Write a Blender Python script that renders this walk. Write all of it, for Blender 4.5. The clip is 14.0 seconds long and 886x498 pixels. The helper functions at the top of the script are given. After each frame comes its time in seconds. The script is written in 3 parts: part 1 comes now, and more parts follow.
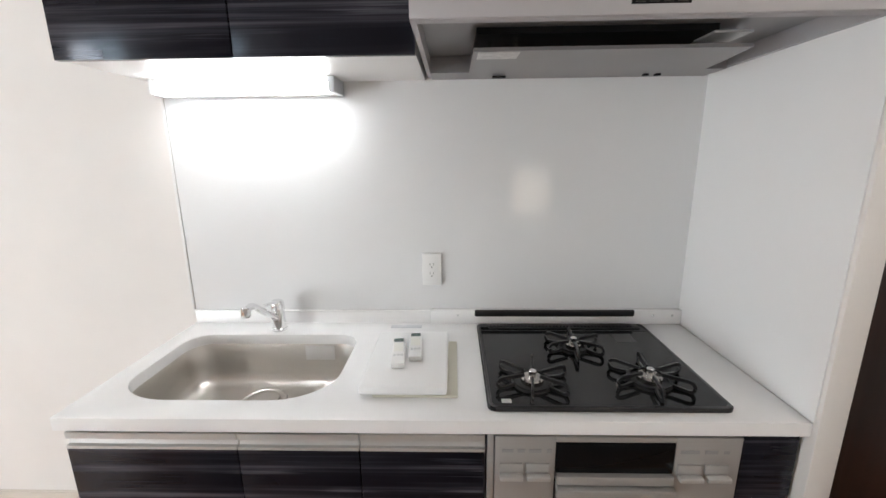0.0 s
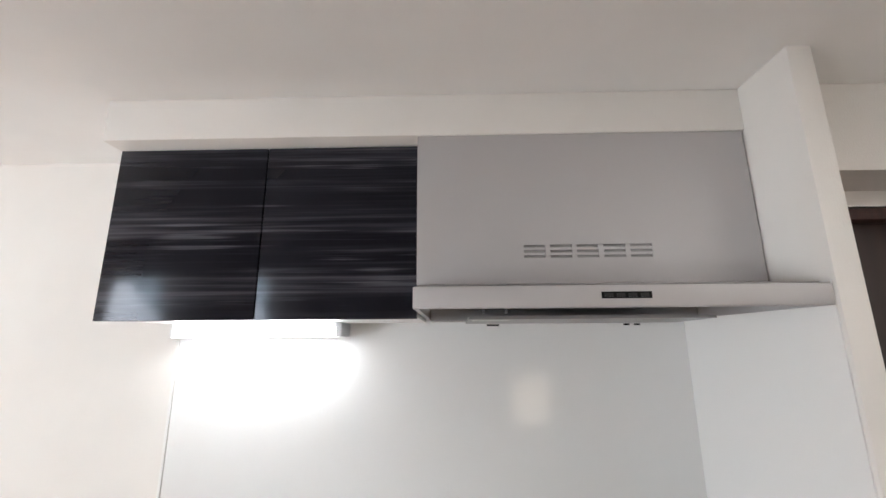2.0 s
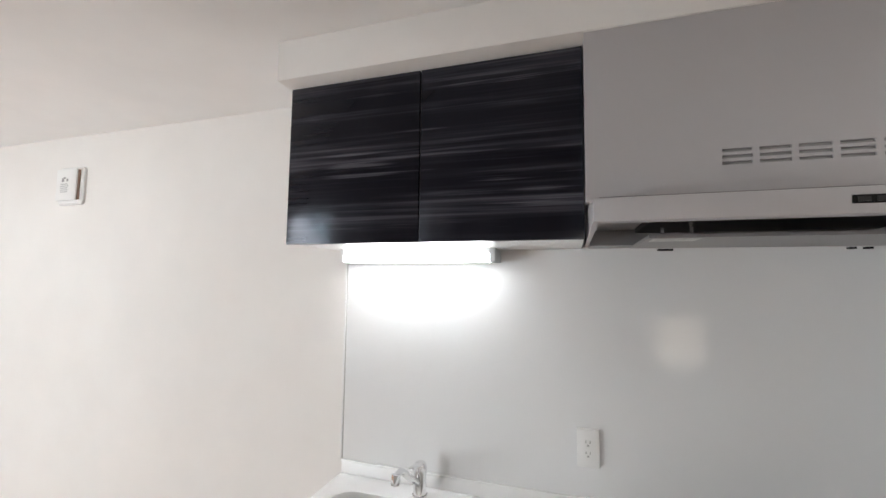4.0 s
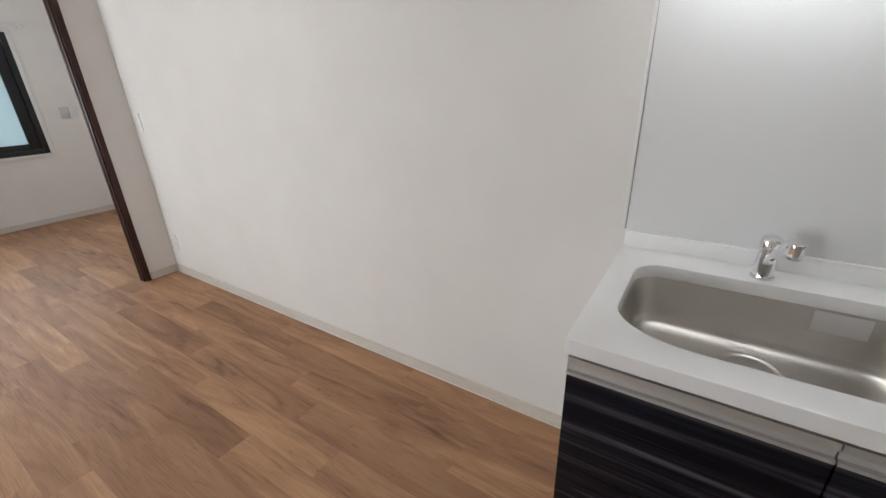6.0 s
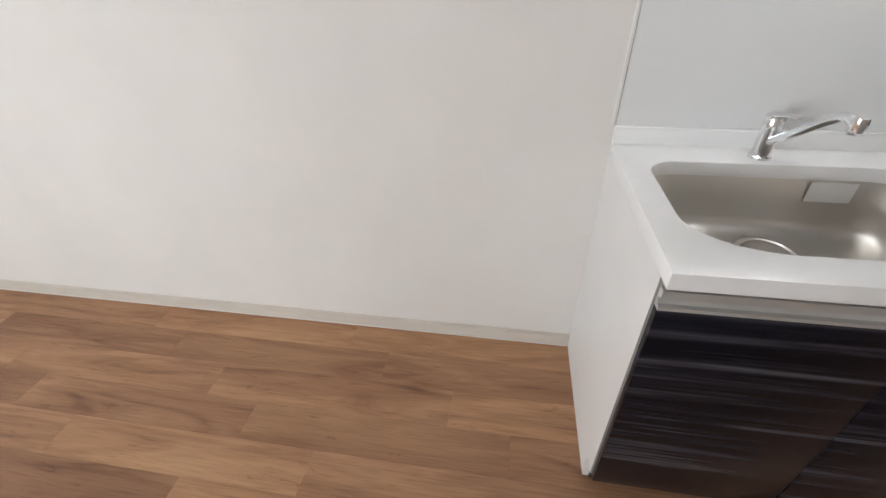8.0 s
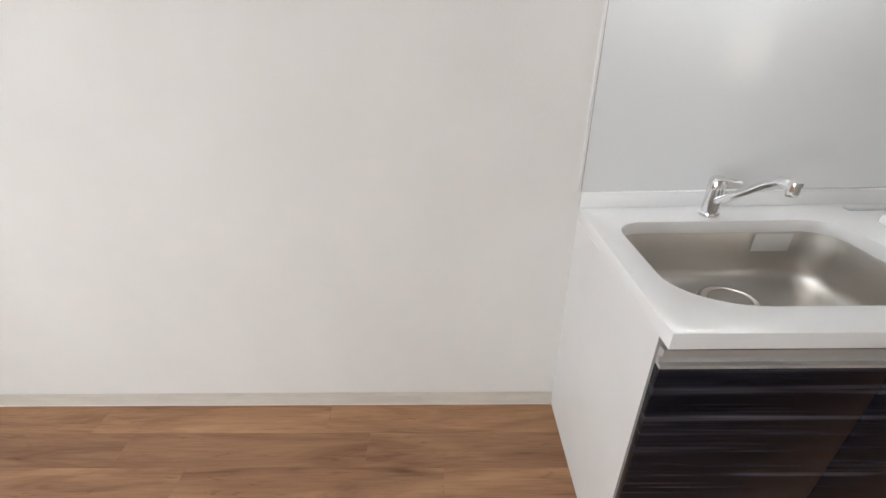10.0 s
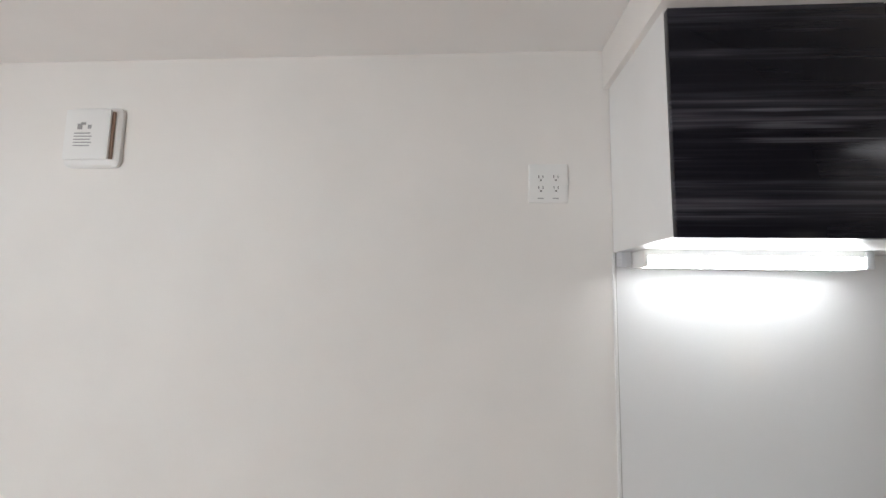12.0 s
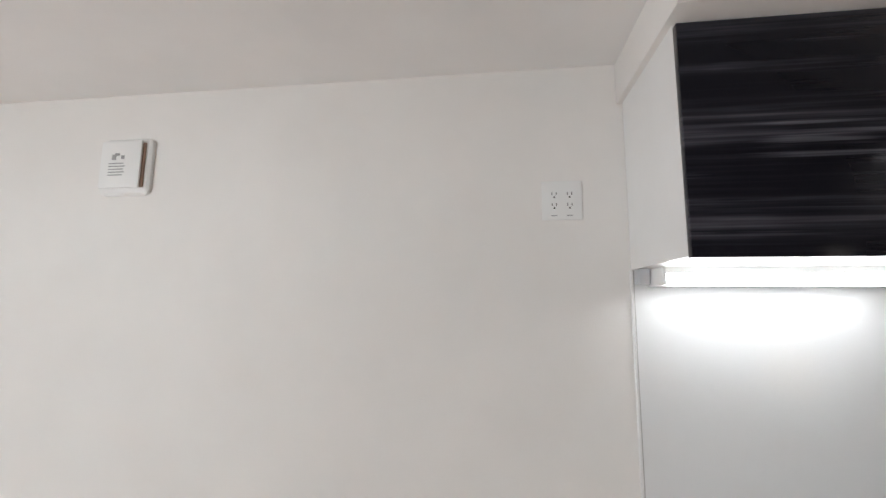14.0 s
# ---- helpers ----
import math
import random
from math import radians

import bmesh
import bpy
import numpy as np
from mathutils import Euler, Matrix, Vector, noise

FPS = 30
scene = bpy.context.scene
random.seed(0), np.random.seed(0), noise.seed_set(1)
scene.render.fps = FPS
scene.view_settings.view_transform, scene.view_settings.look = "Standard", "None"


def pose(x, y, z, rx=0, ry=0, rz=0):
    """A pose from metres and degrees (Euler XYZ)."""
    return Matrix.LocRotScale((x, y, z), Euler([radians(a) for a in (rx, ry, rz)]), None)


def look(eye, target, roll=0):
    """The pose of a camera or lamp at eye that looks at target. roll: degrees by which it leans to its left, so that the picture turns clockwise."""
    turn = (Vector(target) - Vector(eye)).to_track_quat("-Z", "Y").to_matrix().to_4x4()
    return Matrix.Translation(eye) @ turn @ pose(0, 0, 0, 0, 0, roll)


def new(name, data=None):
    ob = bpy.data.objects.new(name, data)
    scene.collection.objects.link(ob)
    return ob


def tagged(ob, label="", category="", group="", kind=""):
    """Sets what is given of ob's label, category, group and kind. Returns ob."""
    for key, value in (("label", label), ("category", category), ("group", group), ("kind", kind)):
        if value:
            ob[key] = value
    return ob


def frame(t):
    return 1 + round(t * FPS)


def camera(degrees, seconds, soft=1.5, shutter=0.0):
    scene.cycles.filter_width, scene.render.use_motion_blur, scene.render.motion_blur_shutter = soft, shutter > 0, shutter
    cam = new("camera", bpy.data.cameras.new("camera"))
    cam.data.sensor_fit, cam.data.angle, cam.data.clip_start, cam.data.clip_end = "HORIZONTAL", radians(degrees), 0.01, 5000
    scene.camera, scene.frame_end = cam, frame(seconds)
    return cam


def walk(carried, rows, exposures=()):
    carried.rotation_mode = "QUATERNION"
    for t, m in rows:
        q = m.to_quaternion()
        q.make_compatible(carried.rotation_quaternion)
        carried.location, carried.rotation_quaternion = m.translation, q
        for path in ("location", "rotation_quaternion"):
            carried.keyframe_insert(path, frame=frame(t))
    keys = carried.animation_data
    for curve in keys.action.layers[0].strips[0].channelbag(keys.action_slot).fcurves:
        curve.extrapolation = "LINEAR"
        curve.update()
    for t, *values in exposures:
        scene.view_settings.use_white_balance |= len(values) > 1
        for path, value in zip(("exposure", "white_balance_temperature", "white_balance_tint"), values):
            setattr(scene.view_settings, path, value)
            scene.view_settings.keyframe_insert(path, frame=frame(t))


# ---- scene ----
cam = camera(94.8, 14.0)

PATH = [
    (0, (0.996, -1.461, 1.469), (0.942, 0.488, 1.022), -0.6),
    (0.5, (0.991, -1.464, 1.544), (0.933, 0.528, 1.384), -0.5),
    (1, (0.995, -1.487, 1.601), (0.939, 0.51, 1.711), -0.4),
    (1.5, (1.0, -1.505, 1.633), (0.948, 0.47, 1.942), -0.35),
    (2, (1.0, -1.515, 1.657), (0.958, 0.438, 2.089), -0.4),
    (2.2, (0.999, -1.515, 1.658), (0.956, 0.432, 2.118), -0.35),
    (4.5, (0.776, -1.435, 1.554), (-0.064, 0.379, 1.493), 0.3),
    (5, (0.63, -1.386, 1.489), (-0.401, 0.296, 1.159), -0.5),
    (5.5, (0.382, -1.386, 1.414), (-0.695, 0.2, 0.842), -1.4),
    (6, (0.184, -1.326, 1.35), (-0.84, 0.216, 0.586), -1.9),
    (6.5, (0.026, -1.247, 1.316), (-0.842, 0.291, 0.375), -1.9),
    (7, (-0.109, -1.238, 1.299), (-0.773, 0.329, 0.248), -1.95),
    (7.5, (-0.208, -1.223, 1.292), (-0.686, 0.36, 0.166), -2.5),
    (7.7, (-0.241, -1.197, 1.289), (-0.638, 0.387, 0.134), -2.4),
    (9.8, (-0.391, -1.171, 1.294), (-0.433, 0.529, 0.24), -1.5),
    (10, (-0.392, -1.176, 1.33), (-0.436, 0.591, 0.395), -1.4),
    (10.5, (-0.404, -1.202, 1.442), (-0.462, 0.693, 0.805), -0.8),
    (11, (-0.419, -1.254, 1.519), (-0.504, 0.724, 1.238), -0.0),
    (11.5, (-0.427, -1.254, 1.57), (-0.542, 0.742, 1.561), 0.3),
    (12, (-0.441, -1.256, 1.591), (-0.568, 0.729, 1.8), 0.9),
    (12.5, (-0.424, -1.266, 1.63), (-0.591, 0.707, 1.913), 1.0),
    (13, (-0.421, -1.266, 1.625), (-0.608, 0.704, 1.915), 0.8),
    (13.5, (-0.419, -1.26, 1.622), (-0.634, 0.71, 1.893), 0.4),
    (14, (-0.402, -1.258, 1.619), (-0.655, 0.709, 1.877), 0.4),
]
walk(cam, [(t, look(eye, target, roll)) for t, eye, target, roll in PATH], [(0, 0.57), (1, 0.64), (2.2, 0.66), (4.5, 0.16), (5, 0.05), (5.5, -0.1), (6.5, -0.22), (7, 0.0), (7.5, 0.08), (10, 0.14), (10.5, 0.03), (11, -0.25), (12, -0.2), (13.5, -0.17), (14, -0.17)])

# ---- world and lights ----
world = bpy.data.worlds.new("world")
scene.world = world
world.use_nodes = True
sky = world.node_tree.nodes.new("ShaderNodeTexSky")
sky.sky_type = "NISHITA"
sky.sun_disc = False
sky.sun_elevation, sky.sun_rotation = radians(40), radians(200)
world.node_tree.nodes["Background"].inputs["Strength"].default_value = 0.08
world.node_tree.links.new(sky.outputs["Color"], world.node_tree.nodes["Background"].inputs["Color"])

sun = new("sun", bpy.data.lights.new("sun", "SUN"))
sun.data.energy, sun.data.angle, sun.data.color = 1.0, radians(12), (1.0, 0.96, 0.9)
sun.matrix_world = look((-30, -40, 40), (-6, 0, 1))


def area(name, pose_matrix, size_x, size_y, watts, color):
    lamp = new(name, bpy.data.lights.new(name, "AREA"))
    lamp.data.shape, lamp.data.size, lamp.data.size_y = "RECTANGLE", size_x, size_y
    lamp.data.energy, lamp.data.color = watts, color
    lamp.matrix_world = pose_matrix
    return lamp


H = 2.365            # ceiling height
DAY = (0.86, 0.94, 1.0)
area("window_light", look((-5.86, -0.75, 1.34), (-3.0, -0.9, 2.0)), 1.7, 1.1, 22, DAY)
area("balcony_light", look((-3.31, -3.3, 1.0), (-2.3, -1.9, 2.4)), 1.65, 1.7, 102, (0.93, 0.965, 1.0))

# ---- materials ----


def material(name, color, rough=0.5, metal=0.0, spec=0.5):
    m = bpy.data.materials.new(name)
    m.use_nodes = True
    p = m.node_tree.nodes["Principled BSDF"]
    p.inputs["Base Color"].default_value = (*color, 1)
    p.inputs["Roughness"].default_value = rough
    p.inputs["Metallic"].default_value = metal
    p.inputs["Specular IOR Level"].default_value = spec
    return m


def node(m, kind, **values):
    n = m.node_tree.nodes.new(kind)
    for key, value in values.items():
        n.inputs[key].default_value = value
    return n


def link(m, a, b):
    m.node_tree.links.new(a, b)


def coords(m, scale=(1, 1, 1), source="Object"):
    tc, mp = node(m, "ShaderNodeTexCoord"), node(m, "ShaderNodeMapping", Scale=scale)
    link(m, tc.outputs[source], mp.inputs["Vector"])
    return mp.outputs["Vector"]


def noise_fac(m, scale, stretch=(1, 1, 1), detail=4.0, rough=0.55, source="Object"):
    n = node(m, "ShaderNodeTexNoise", Scale=scale, Detail=detail, Roughness=rough)
    link(m, coords(m, stretch, source), n.inputs["Vector"])
    return n.outputs["Fac"]


def ramp(m, fac, stops):
    r = m.node_tree.nodes.new("ShaderNodeValToRGB")
    while len(r.color_ramp.elements) < len(stops):
        r.color_ramp.elements.new(0.5)
    for e, (pos, col) in zip(r.color_ramp.elements, stops):
        e.position, e.color = pos, (*col, 1)
    link(m, fac, r.inputs["Fac"])
    return r.outputs["Color"]


def bump(m, height, strength, distance=0.002):
    b = node(m, "ShaderNodeBump", Strength=strength, Distance=distance)
    link(m, height, b.inputs["Height"])
    link(m, b.outputs["Normal"], m.node_tree.nodes["Principled BSDF"].inputs["Normal"])


def base(m, color_socket):
    link(m, color_socket, m.node_tree.nodes["Principled BSDF"].inputs["Base Color"])


def rough_map(m, fac, low, high):
    r = node(m, "ShaderNodeMapRange")
    r.inputs["To Min"].default_value, r.inputs["To Max"].default_value = low, high
    link(m, fac, r.inputs["Value"])
    link(m, r.outputs["Result"], m.node_tree.nodes["Principled BSDF"].inputs["Roughness"])


def coat(m, weight, rough):
    p = m.node_tree.nodes["Principled BSDF"]
    p.inputs["Coat Weight"].default_value, p.inputs["Coat Roughness"].default_value = weight, rough


def wallpaper(name, color):
    m = material(name, color, 0.85, spec=0.25)
    c2 = tuple(c * 0.965 for c in color)
    base(m, ramp(m, noise_fac(m, 3.0, detail=3), [(0.35, c2), (0.65, color)]))
    bump(m, noise_fac(m, 380, (1, 1, 0.3), detail=3), 0.6, 0.0012)
    return m


WALL = wallpaper("woven_wallpaper", (0.805, 0.777, 0.748))
CEIL = wallpaper("ceiling_paper", (0.88, 0.872, 0.86))
FILTER = material("brown_filter_edge", (0.30, 0.19, 0.14), 0.7)
TRIM = material("cream_trim", (0.66, 0.61, 0.54), 0.45)
base(TRIM, ramp(TRIM, noise_fac(TRIM, 6, (1, 1, 8)), [(0.3, (0.62, 0.575, 0.51)), (0.7, (0.69, 0.64, 0.575))]))
SEAL = material("grey_sealant", (0.38, 0.36, 0.34), 0.4)

PANEL = material("glossy_kitchen_panel", (0.76, 0.76, 0.76), 0.22)
rough_map(PANEL, noise_fac(PANEL, 2.5), 0.07, 0.10)
bump(PANEL, noise_fac(PANEL, 2.0, detail=1), 0.02, 0.002)
PANEL_WHITE = material("white_side_panel", (0.83, 0.82, 0.81), 0.3)
bump(PANEL_WHITE, noise_fac(PANEL_WHITE, 500, detail=2), 0.12, 0.0006)

COUNTER = material("white_solid_counter", (0.82, 0.81, 0.80), 0.22)
base(COUNTER, ramp(COUNTER, noise_fac(COUNTER, 9, detail=3), [(0.35, (0.865, 0.86, 0.855)), (0.6, (0.885, 0.88, 0.875))]))
rough_map(COUNTER, noise_fac(COUNTER, 5), 0.18, 0.28)
WHITE = material("white_melamine", (0.78, 0.775, 0.765), 0.35)
base(WHITE, ramp(WHITE, noise_fac(WHITE, 4), [(0.3, (0.76, 0.755, 0.745)), (0.7, (0.80, 0.795, 0.785))]))
PLASTIC = material("white_plastic", (0.80, 0.795, 0.78), 0.35)
SLOT = material("dark_slot", (0.03, 0.028, 0.026), 0.6)
GREYPRINT = material("grey_print", (0.33, 0.33, 0.33), 0.6)
DARKPRINT = material("dark_grey_print", (0.07, 0.07, 0.072), 0.45)
GREYLCD = material("dark_display", (0.10, 0.135, 0.125), 0.2)
BUTTON = material("pale_grey_rubber", (0.62, 0.62, 0.61), 0.6)
PALELABEL = material("white_sticker", (0.80, 0.80, 0.74), 0.5)
PALESLOT = material("grey_slot", (0.30, 0.29, 0.27), 0.6)
LABEL = material("pale_sticker", (0.62, 0.62, 0.60), 0.5)
base(LABEL, ramp(LABEL, noise_fac(LABEL, 60, (1, 1, 3)), [(0.4, (0.55, 0.55, 0.53)), (0.6, (0.68, 0.68, 0.66))]))


def dark_grain(name):
    """Near-black gloss wood: soft broad bands, finer bands and thin pale wavy threads, all lying level."""
    m = material(name, (0.02, 0.017, 0.018), 0.15, spec=0.24)

    def bands(stretch, detail, warp):
        n = node(m, "ShaderNodeTexNoise", Scale=1.0, Detail=detail, Roughness=0.62, Distortion=warp)
        link(m, coords(m, stretch), n.inputs["Vector"])
        return n.outputs["Fac"]

    def math_node(kind, a, b, c=None):
        n = m.node_tree.nodes.new("ShaderNodeMath")
        n.operation = kind
        for slot, v in zip(n.inputs, (a, b, c)):
            if isinstance(v, float):
                slot.default_value = v
            elif v is not None:
                link(m, v, slot)
        return n.outputs[0]

    body = math_node("MULTIPLY_ADD", bands((0.4, 0.4, 9), 2.0, 0.0), 0.16,
                     math_node("MULTIPLY", bands((0.8, 0.8, 52), 4.0, 0.35), bands((0.9, 0.9, 20), 3.0, 0.2)))
    ground = ramp(m, body, [(0.27, (0.007, 0.0065, 0.010)), (0.34, (0.015, 0.0142, 0.019)),
                            (0.39, (0.032, 0.031, 0.039)), (0.46, (0.066, 0.064, 0.076)), (0.53, (0.11, 0.108, 0.122))])
    threads = math_node("MULTIPLY", bands((1.0, 1.0, 85), 3.0, 0.5), bands((2.0, 2.0, 13), 2.0, 0.0))
    pale = ramp(m, threads, [(0.335, (0.0, 0.0, 0.0)), (0.37, (0.018, 0.0175, 0.021)), (0.43, (0.07, 0.069, 0.078))])
    mx = m.node_tree.nodes.new("ShaderNodeMix")
    mx.data_type, mx.blend_type = "RGBA", "ADD"
    mx.inputs["Factor"].default_value = 1.0
    link(m, ground, mx.inputs["A"])
    link(m, pale, mx.inputs["B"])
    base(m, mx.outputs["Result"])
    rough_map(m, bands((3, 3, 70), 2.0, 0.0), 0.11, 0.17)
    m.node_tree.nodes["Principled BSDF"].inputs["Specular Tint"].default_value = (0.80, 0.86, 1.0, 1)
    return m


DARK = dark_grain("dark_streaked_gloss_wood")
BROWN = material("dark_brown_door", (0.035, 0.014, 0.011), 0.35)
base(BROWN, ramp(BROWN, noise_fac(BROWN, 1.0, (30, 30, 1.5), detail=5), [(0.3, (0.012, 0.005, 0.0045)), (0.7, (0.028, 0.011, 0.009))]))
JAMB = material("dark_brown_casing", (0.045, 0.017, 0.014), 0.5, spec=0.35)
base(JAMB, ramp(JAMB, noise_fac(JAMB, 1.0, (40, 40, 2), detail=5), [(0.3, (0.03, 0.011, 0.009)), (0.7, (0.07, 0.027, 0.021))]))

HOOD = material("silver_painted_steel", (0.50, 0.487, 0.497), 0.45, 0.4)
rough_map(HOOD, noise_fac(HOOD, 300, detail=2), 0.55, 0.64)
HOODIN = material("hood_inner_grey", (0.29, 0.283, 0.285), 0.36, 0.4)
BLACKIN = material("black_filter", (0.006, 0.006, 0.0065), 0.5, spec=0.2)
STEEL = material("brushed_stainless", (0.60, 0.575, 0.54), 0.24, 1.0)
rough_map(STEEL, noise_fac(STEEL, 1.0, (4, 60, 60), detail=3), 0.33, 0.44)
CHROME = material("chrome", (0.80, 0.80, 0.81), 0.06, 1.0)
ALU = material("brushed_aluminium", (0.60, 0.60, 0.59), 0.42, 0.55)
GRILL = material("champagne_steel", (0.42, 0.41, 0.395), 0.42, 0.35)
GLASSBLACK = material("black_glass", (0.012, 0.012, 0.013), 0.05)
GLASSBLACK.node_tree.nodes["Principled BSDF"].inputs["Specular IOR Level"].default_value = 0.38
GRILLGLASS = material("tinted_black_glass", (0.006, 0.006, 0.0065), 0.08, spec=0.14)
IRON = material("black_enamel_iron", (0.012, 0.012, 0.013), 0.28)
TRIMBLACK = material("dark_grey_metal_edge", (0.09, 0.088, 0.09), 0.3, 0.8)
BURNER = material("burner_metal", (0.45, 0.43, 0.40), 0.25, 1.0)
BLACKFRAME = material("black_aluminium", (0.012, 0.012, 0.014), 0.35)
GREYPLASTIC = material("grey_plastic", (0.55, 0.56, 0.58), 0.4)
FOAM = material("white_packing_film", (0.87, 0.87, 0.865), 0.3)
bump(FOAM, noise_fac(FOAM, 18, detail=4), 0.5, 0.004)
PAPER = material("cream_paper", (0.72, 0.70, 0.60), 0.7)

FROST = material("frosted_glass", (0.75, 0.86, 0.88), 0.5)
FROST.node_tree.nodes["Principled BSDF"].inputs["Transmission Weight"].default_value = 0.85
bump(FROST, noise_fac(FROST, 60, detail=3), 0.3, 0.002)

DIFFUSER = material("lit_diffuser", (0.9, 0.9, 0.9), 0.4)
pd = DIFFUSER.node_tree.nodes["Principled BSDF"]
pd.inputs["Emission Color"].default_value, pd.inputs["Emission Strength"].default_value = (0.94, 0.973, 1.0, 1), 19.5
# glow of the added ceiling fill panel, no real lamp
FILLGLOW = material("glowing_fill_face", (0.9, 0.9, 0.88), 0.5)
pl = FILLGLOW.node_tree.nodes["Principled BSDF"]
pl.inputs["Emission Color"].default_value, pl.inputs["Emission Strength"].default_value = (1.0, 0.97, 0.94, 1), 3.0
PANEGLOW = material("lit_frosted_pane", (0.9, 0.88, 0.8), 0.5)
pg = PANEGLOW.node_tree.nodes["Principled BSDF"]
pg.inputs["Emission Color"].default_value, pg.inputs["Emission Strength"].default_value = (1.0, 0.86, 0.70, 1), 2.2
BACK = material("pale_daylight", (0.5, 0.6, 0.65), 1.0)
pb = BACK.node_tree.nodes["Principled BSDF"]
pb.inputs["Emission Color"].default_value, pb.inputs["Emission Strength"].default_value = (0.72, 0.86, 0.92, 1), 0.7


def walnut():
    m = material("walnut_plank", (0.2, 0.1, 0.06), 0.32)
    info = m.node_tree.nodes.new("ShaderNodeObjectInfo")
    vec = m.node_tree.nodes.new("ShaderNodeVectorMath")
    vec.operation = "MULTIPLY_ADD"
    comb = m.node_tree.nodes.new("ShaderNodeCombineXYZ")
    for k in "XYZ":
        link(m, info.outputs["Random"], comb.inputs[k])
    vec.inputs[1].default_value = (37, 19, 11)
    link(m, comb.outputs[0], vec.inputs[0])
    link(m, coords(m, (1, 1, 1)), vec.inputs[2])

    def grain(scale, stretch, detail, dist=0.0):
        mp = node(m, "ShaderNodeMapping", Scale=stretch)
        link(m, vec.outputs[0], mp.inputs["Vector"])
        n = node(m, "ShaderNodeTexNoise", Scale=scale, Detail=detail, Roughness=0.6, Distortion=dist)
        link(m, mp.outputs["Vector"], n.inputs["Vector"])
        return n.outputs["Fac"]
    figure = grain(1.0, (1.3, 10, 10), 3, 1.3)
    pores = grain(1.0, (7, 190, 190), 3)
    col = ramp(m, figure, [(0.26, (0.19, 0.096, 0.056)), (0.38, (0.34, 0.183, 0.102)), (0.55, (0.43, 0.243, 0.136)), (0.72, (0.52, 0.315, 0.178))])
    tone = ramp(m, info.outputs["Random"], [(0.0, (0.80, 0.76, 0.76)), (0.5, (0.98, 0.96, 0.96)), (1.0, (1.16, 1.16, 1.13))])
    pore = ramp(m, pores, [(0.36, (0.85, 0.84, 0.84)), (0.52, (1, 1, 1))])
    last = col
    mark = ramp(m, grain(1.0, (4.5, 34, 34), 3, 2.2), [(0.62, (1, 1, 1)), (0.69, (0.82, 0.75, 0.71))])
    for c in (tone, pore, mark):
        mx = m.node_tree.nodes.new("ShaderNodeMix")
        mx.data_type, mx.blend_type = "RGBA", "MULTIPLY"
        mx.inputs["Factor"].default_value = 1.0
        link(m, last, mx.inputs["A"])
        link(m, c, mx.inputs["B"])
        last = mx.outputs["Result"]
    base(m, last)
    m.node_tree.nodes["Principled BSDF"].inputs["Specular IOR Level"].default_value = 0.3
    rough_map(m, pores, 0.55, 0.45)
    bump(m, pores, 0.12, 0.0006)
    return m


WALNUT = walnut()
SUBFLOOR = material("dark_joint", (0.03, 0.016, 0.01), 0.8)

# ---- mesh helpers ----


def add_box(bm, lo, hi, bevel=0.0, segments=2):
    """An axis-aligned box from lo to hi, with rounded edges."""
    made = bmesh.ops.create_cube(bm, size=1.0)["verts"]
    for v in made:
        v.co = Vector([lo[i] + (v.co[i] + 0.5) * (hi[i] - lo[i]) for i in range(3)])
    if bevel:
        edges = list({e for v in made for e in v.link_edges})
        bmesh.ops.bevel(bm, geom=edges, offset=bevel, segments=segments, affect="EDGES", profile=0.5)


def add_tube(bm, rings, segments=24, cap=True):
    """Rings of (centre, axis, radius) joined into a skin."""
    loops = []
    for centre, axis, radius in rings:
        q = Vector(axis).to_track_quat("Z", "Y")
        loops.append([bm.verts.new(Vector(centre) + q @ Vector((radius * math.cos(a), radius * math.sin(a), 0)))
                      for a in (2 * math.pi * i / segments for i in range(segments))])
    for a, b in zip(loops, loops[1:]):
        for i in range(segments):
            j = (i + 1) % segments
            bm.faces.new((a[i], a[j], b[j], b[i]))
    if cap:
        bm.faces.new(list(reversed(loops[0])))
        bm.faces.new(loops[-1])


def add_path_bar(bm, points, width, height):
    """A flat bar that follows points, width across and height upright."""
    pts = [Vector(p) for p in points]
    loops = []
    for i, p in enumerate(pts):
        d = (pts[min(i + 1, len(pts) - 1)] - pts[max(i - 1, 0)]).normalized()
        side = d.cross(Vector((0, 0, 1)))
        side = side.normalized() if side.length > 1e-3 else Vector((1, 0, 0))
        up = side.cross(d).normalized()
        loops.append([bm.verts.new(p + side * sx * width / 2 + up * sz * height / 2)
                      for sx, sz in ((-1, -1), (1, -1), (1, 1), (-1, 1))])
    for a, b in zip(loops, loops[1:]):
        for i in range(4):
            j = (i + 1) % 4
            bm.faces.new((a[i], a[j], b[j], b[i]))
    bm.faces.new(list(reversed(loops[0])))
    bm.faces.new(loops[-1])


def part(name, bm, mat, parent=None, label="", smooth=False, kind=""):
    """Links bm as one mesh object, under a parent if one is given."""
    bmesh.ops.recalc_face_normals(bm, faces=bm.faces)
    me = bpy.data.meshes.new(name)
    bm.to_mesh(me)
    bm.free()
    me.materials.append(mat)
    if smooth:
        # "edges": only the rounded edges are smooth, the flat faces stay flat
        me.polygons.foreach_set("use_smooth", [smooth is True or max(abs(c) for c in p.normal) < 0.9995 for p in me.polygons])
        me.set_sharp_from_angle(angle=radians(35))
    ob = new(name, me)
    if parent is not None:
        ob.parent = parent
        ob.matrix_parent_inverse = parent_world(parent).inverted()
    return tagged(ob, label, kind=kind)


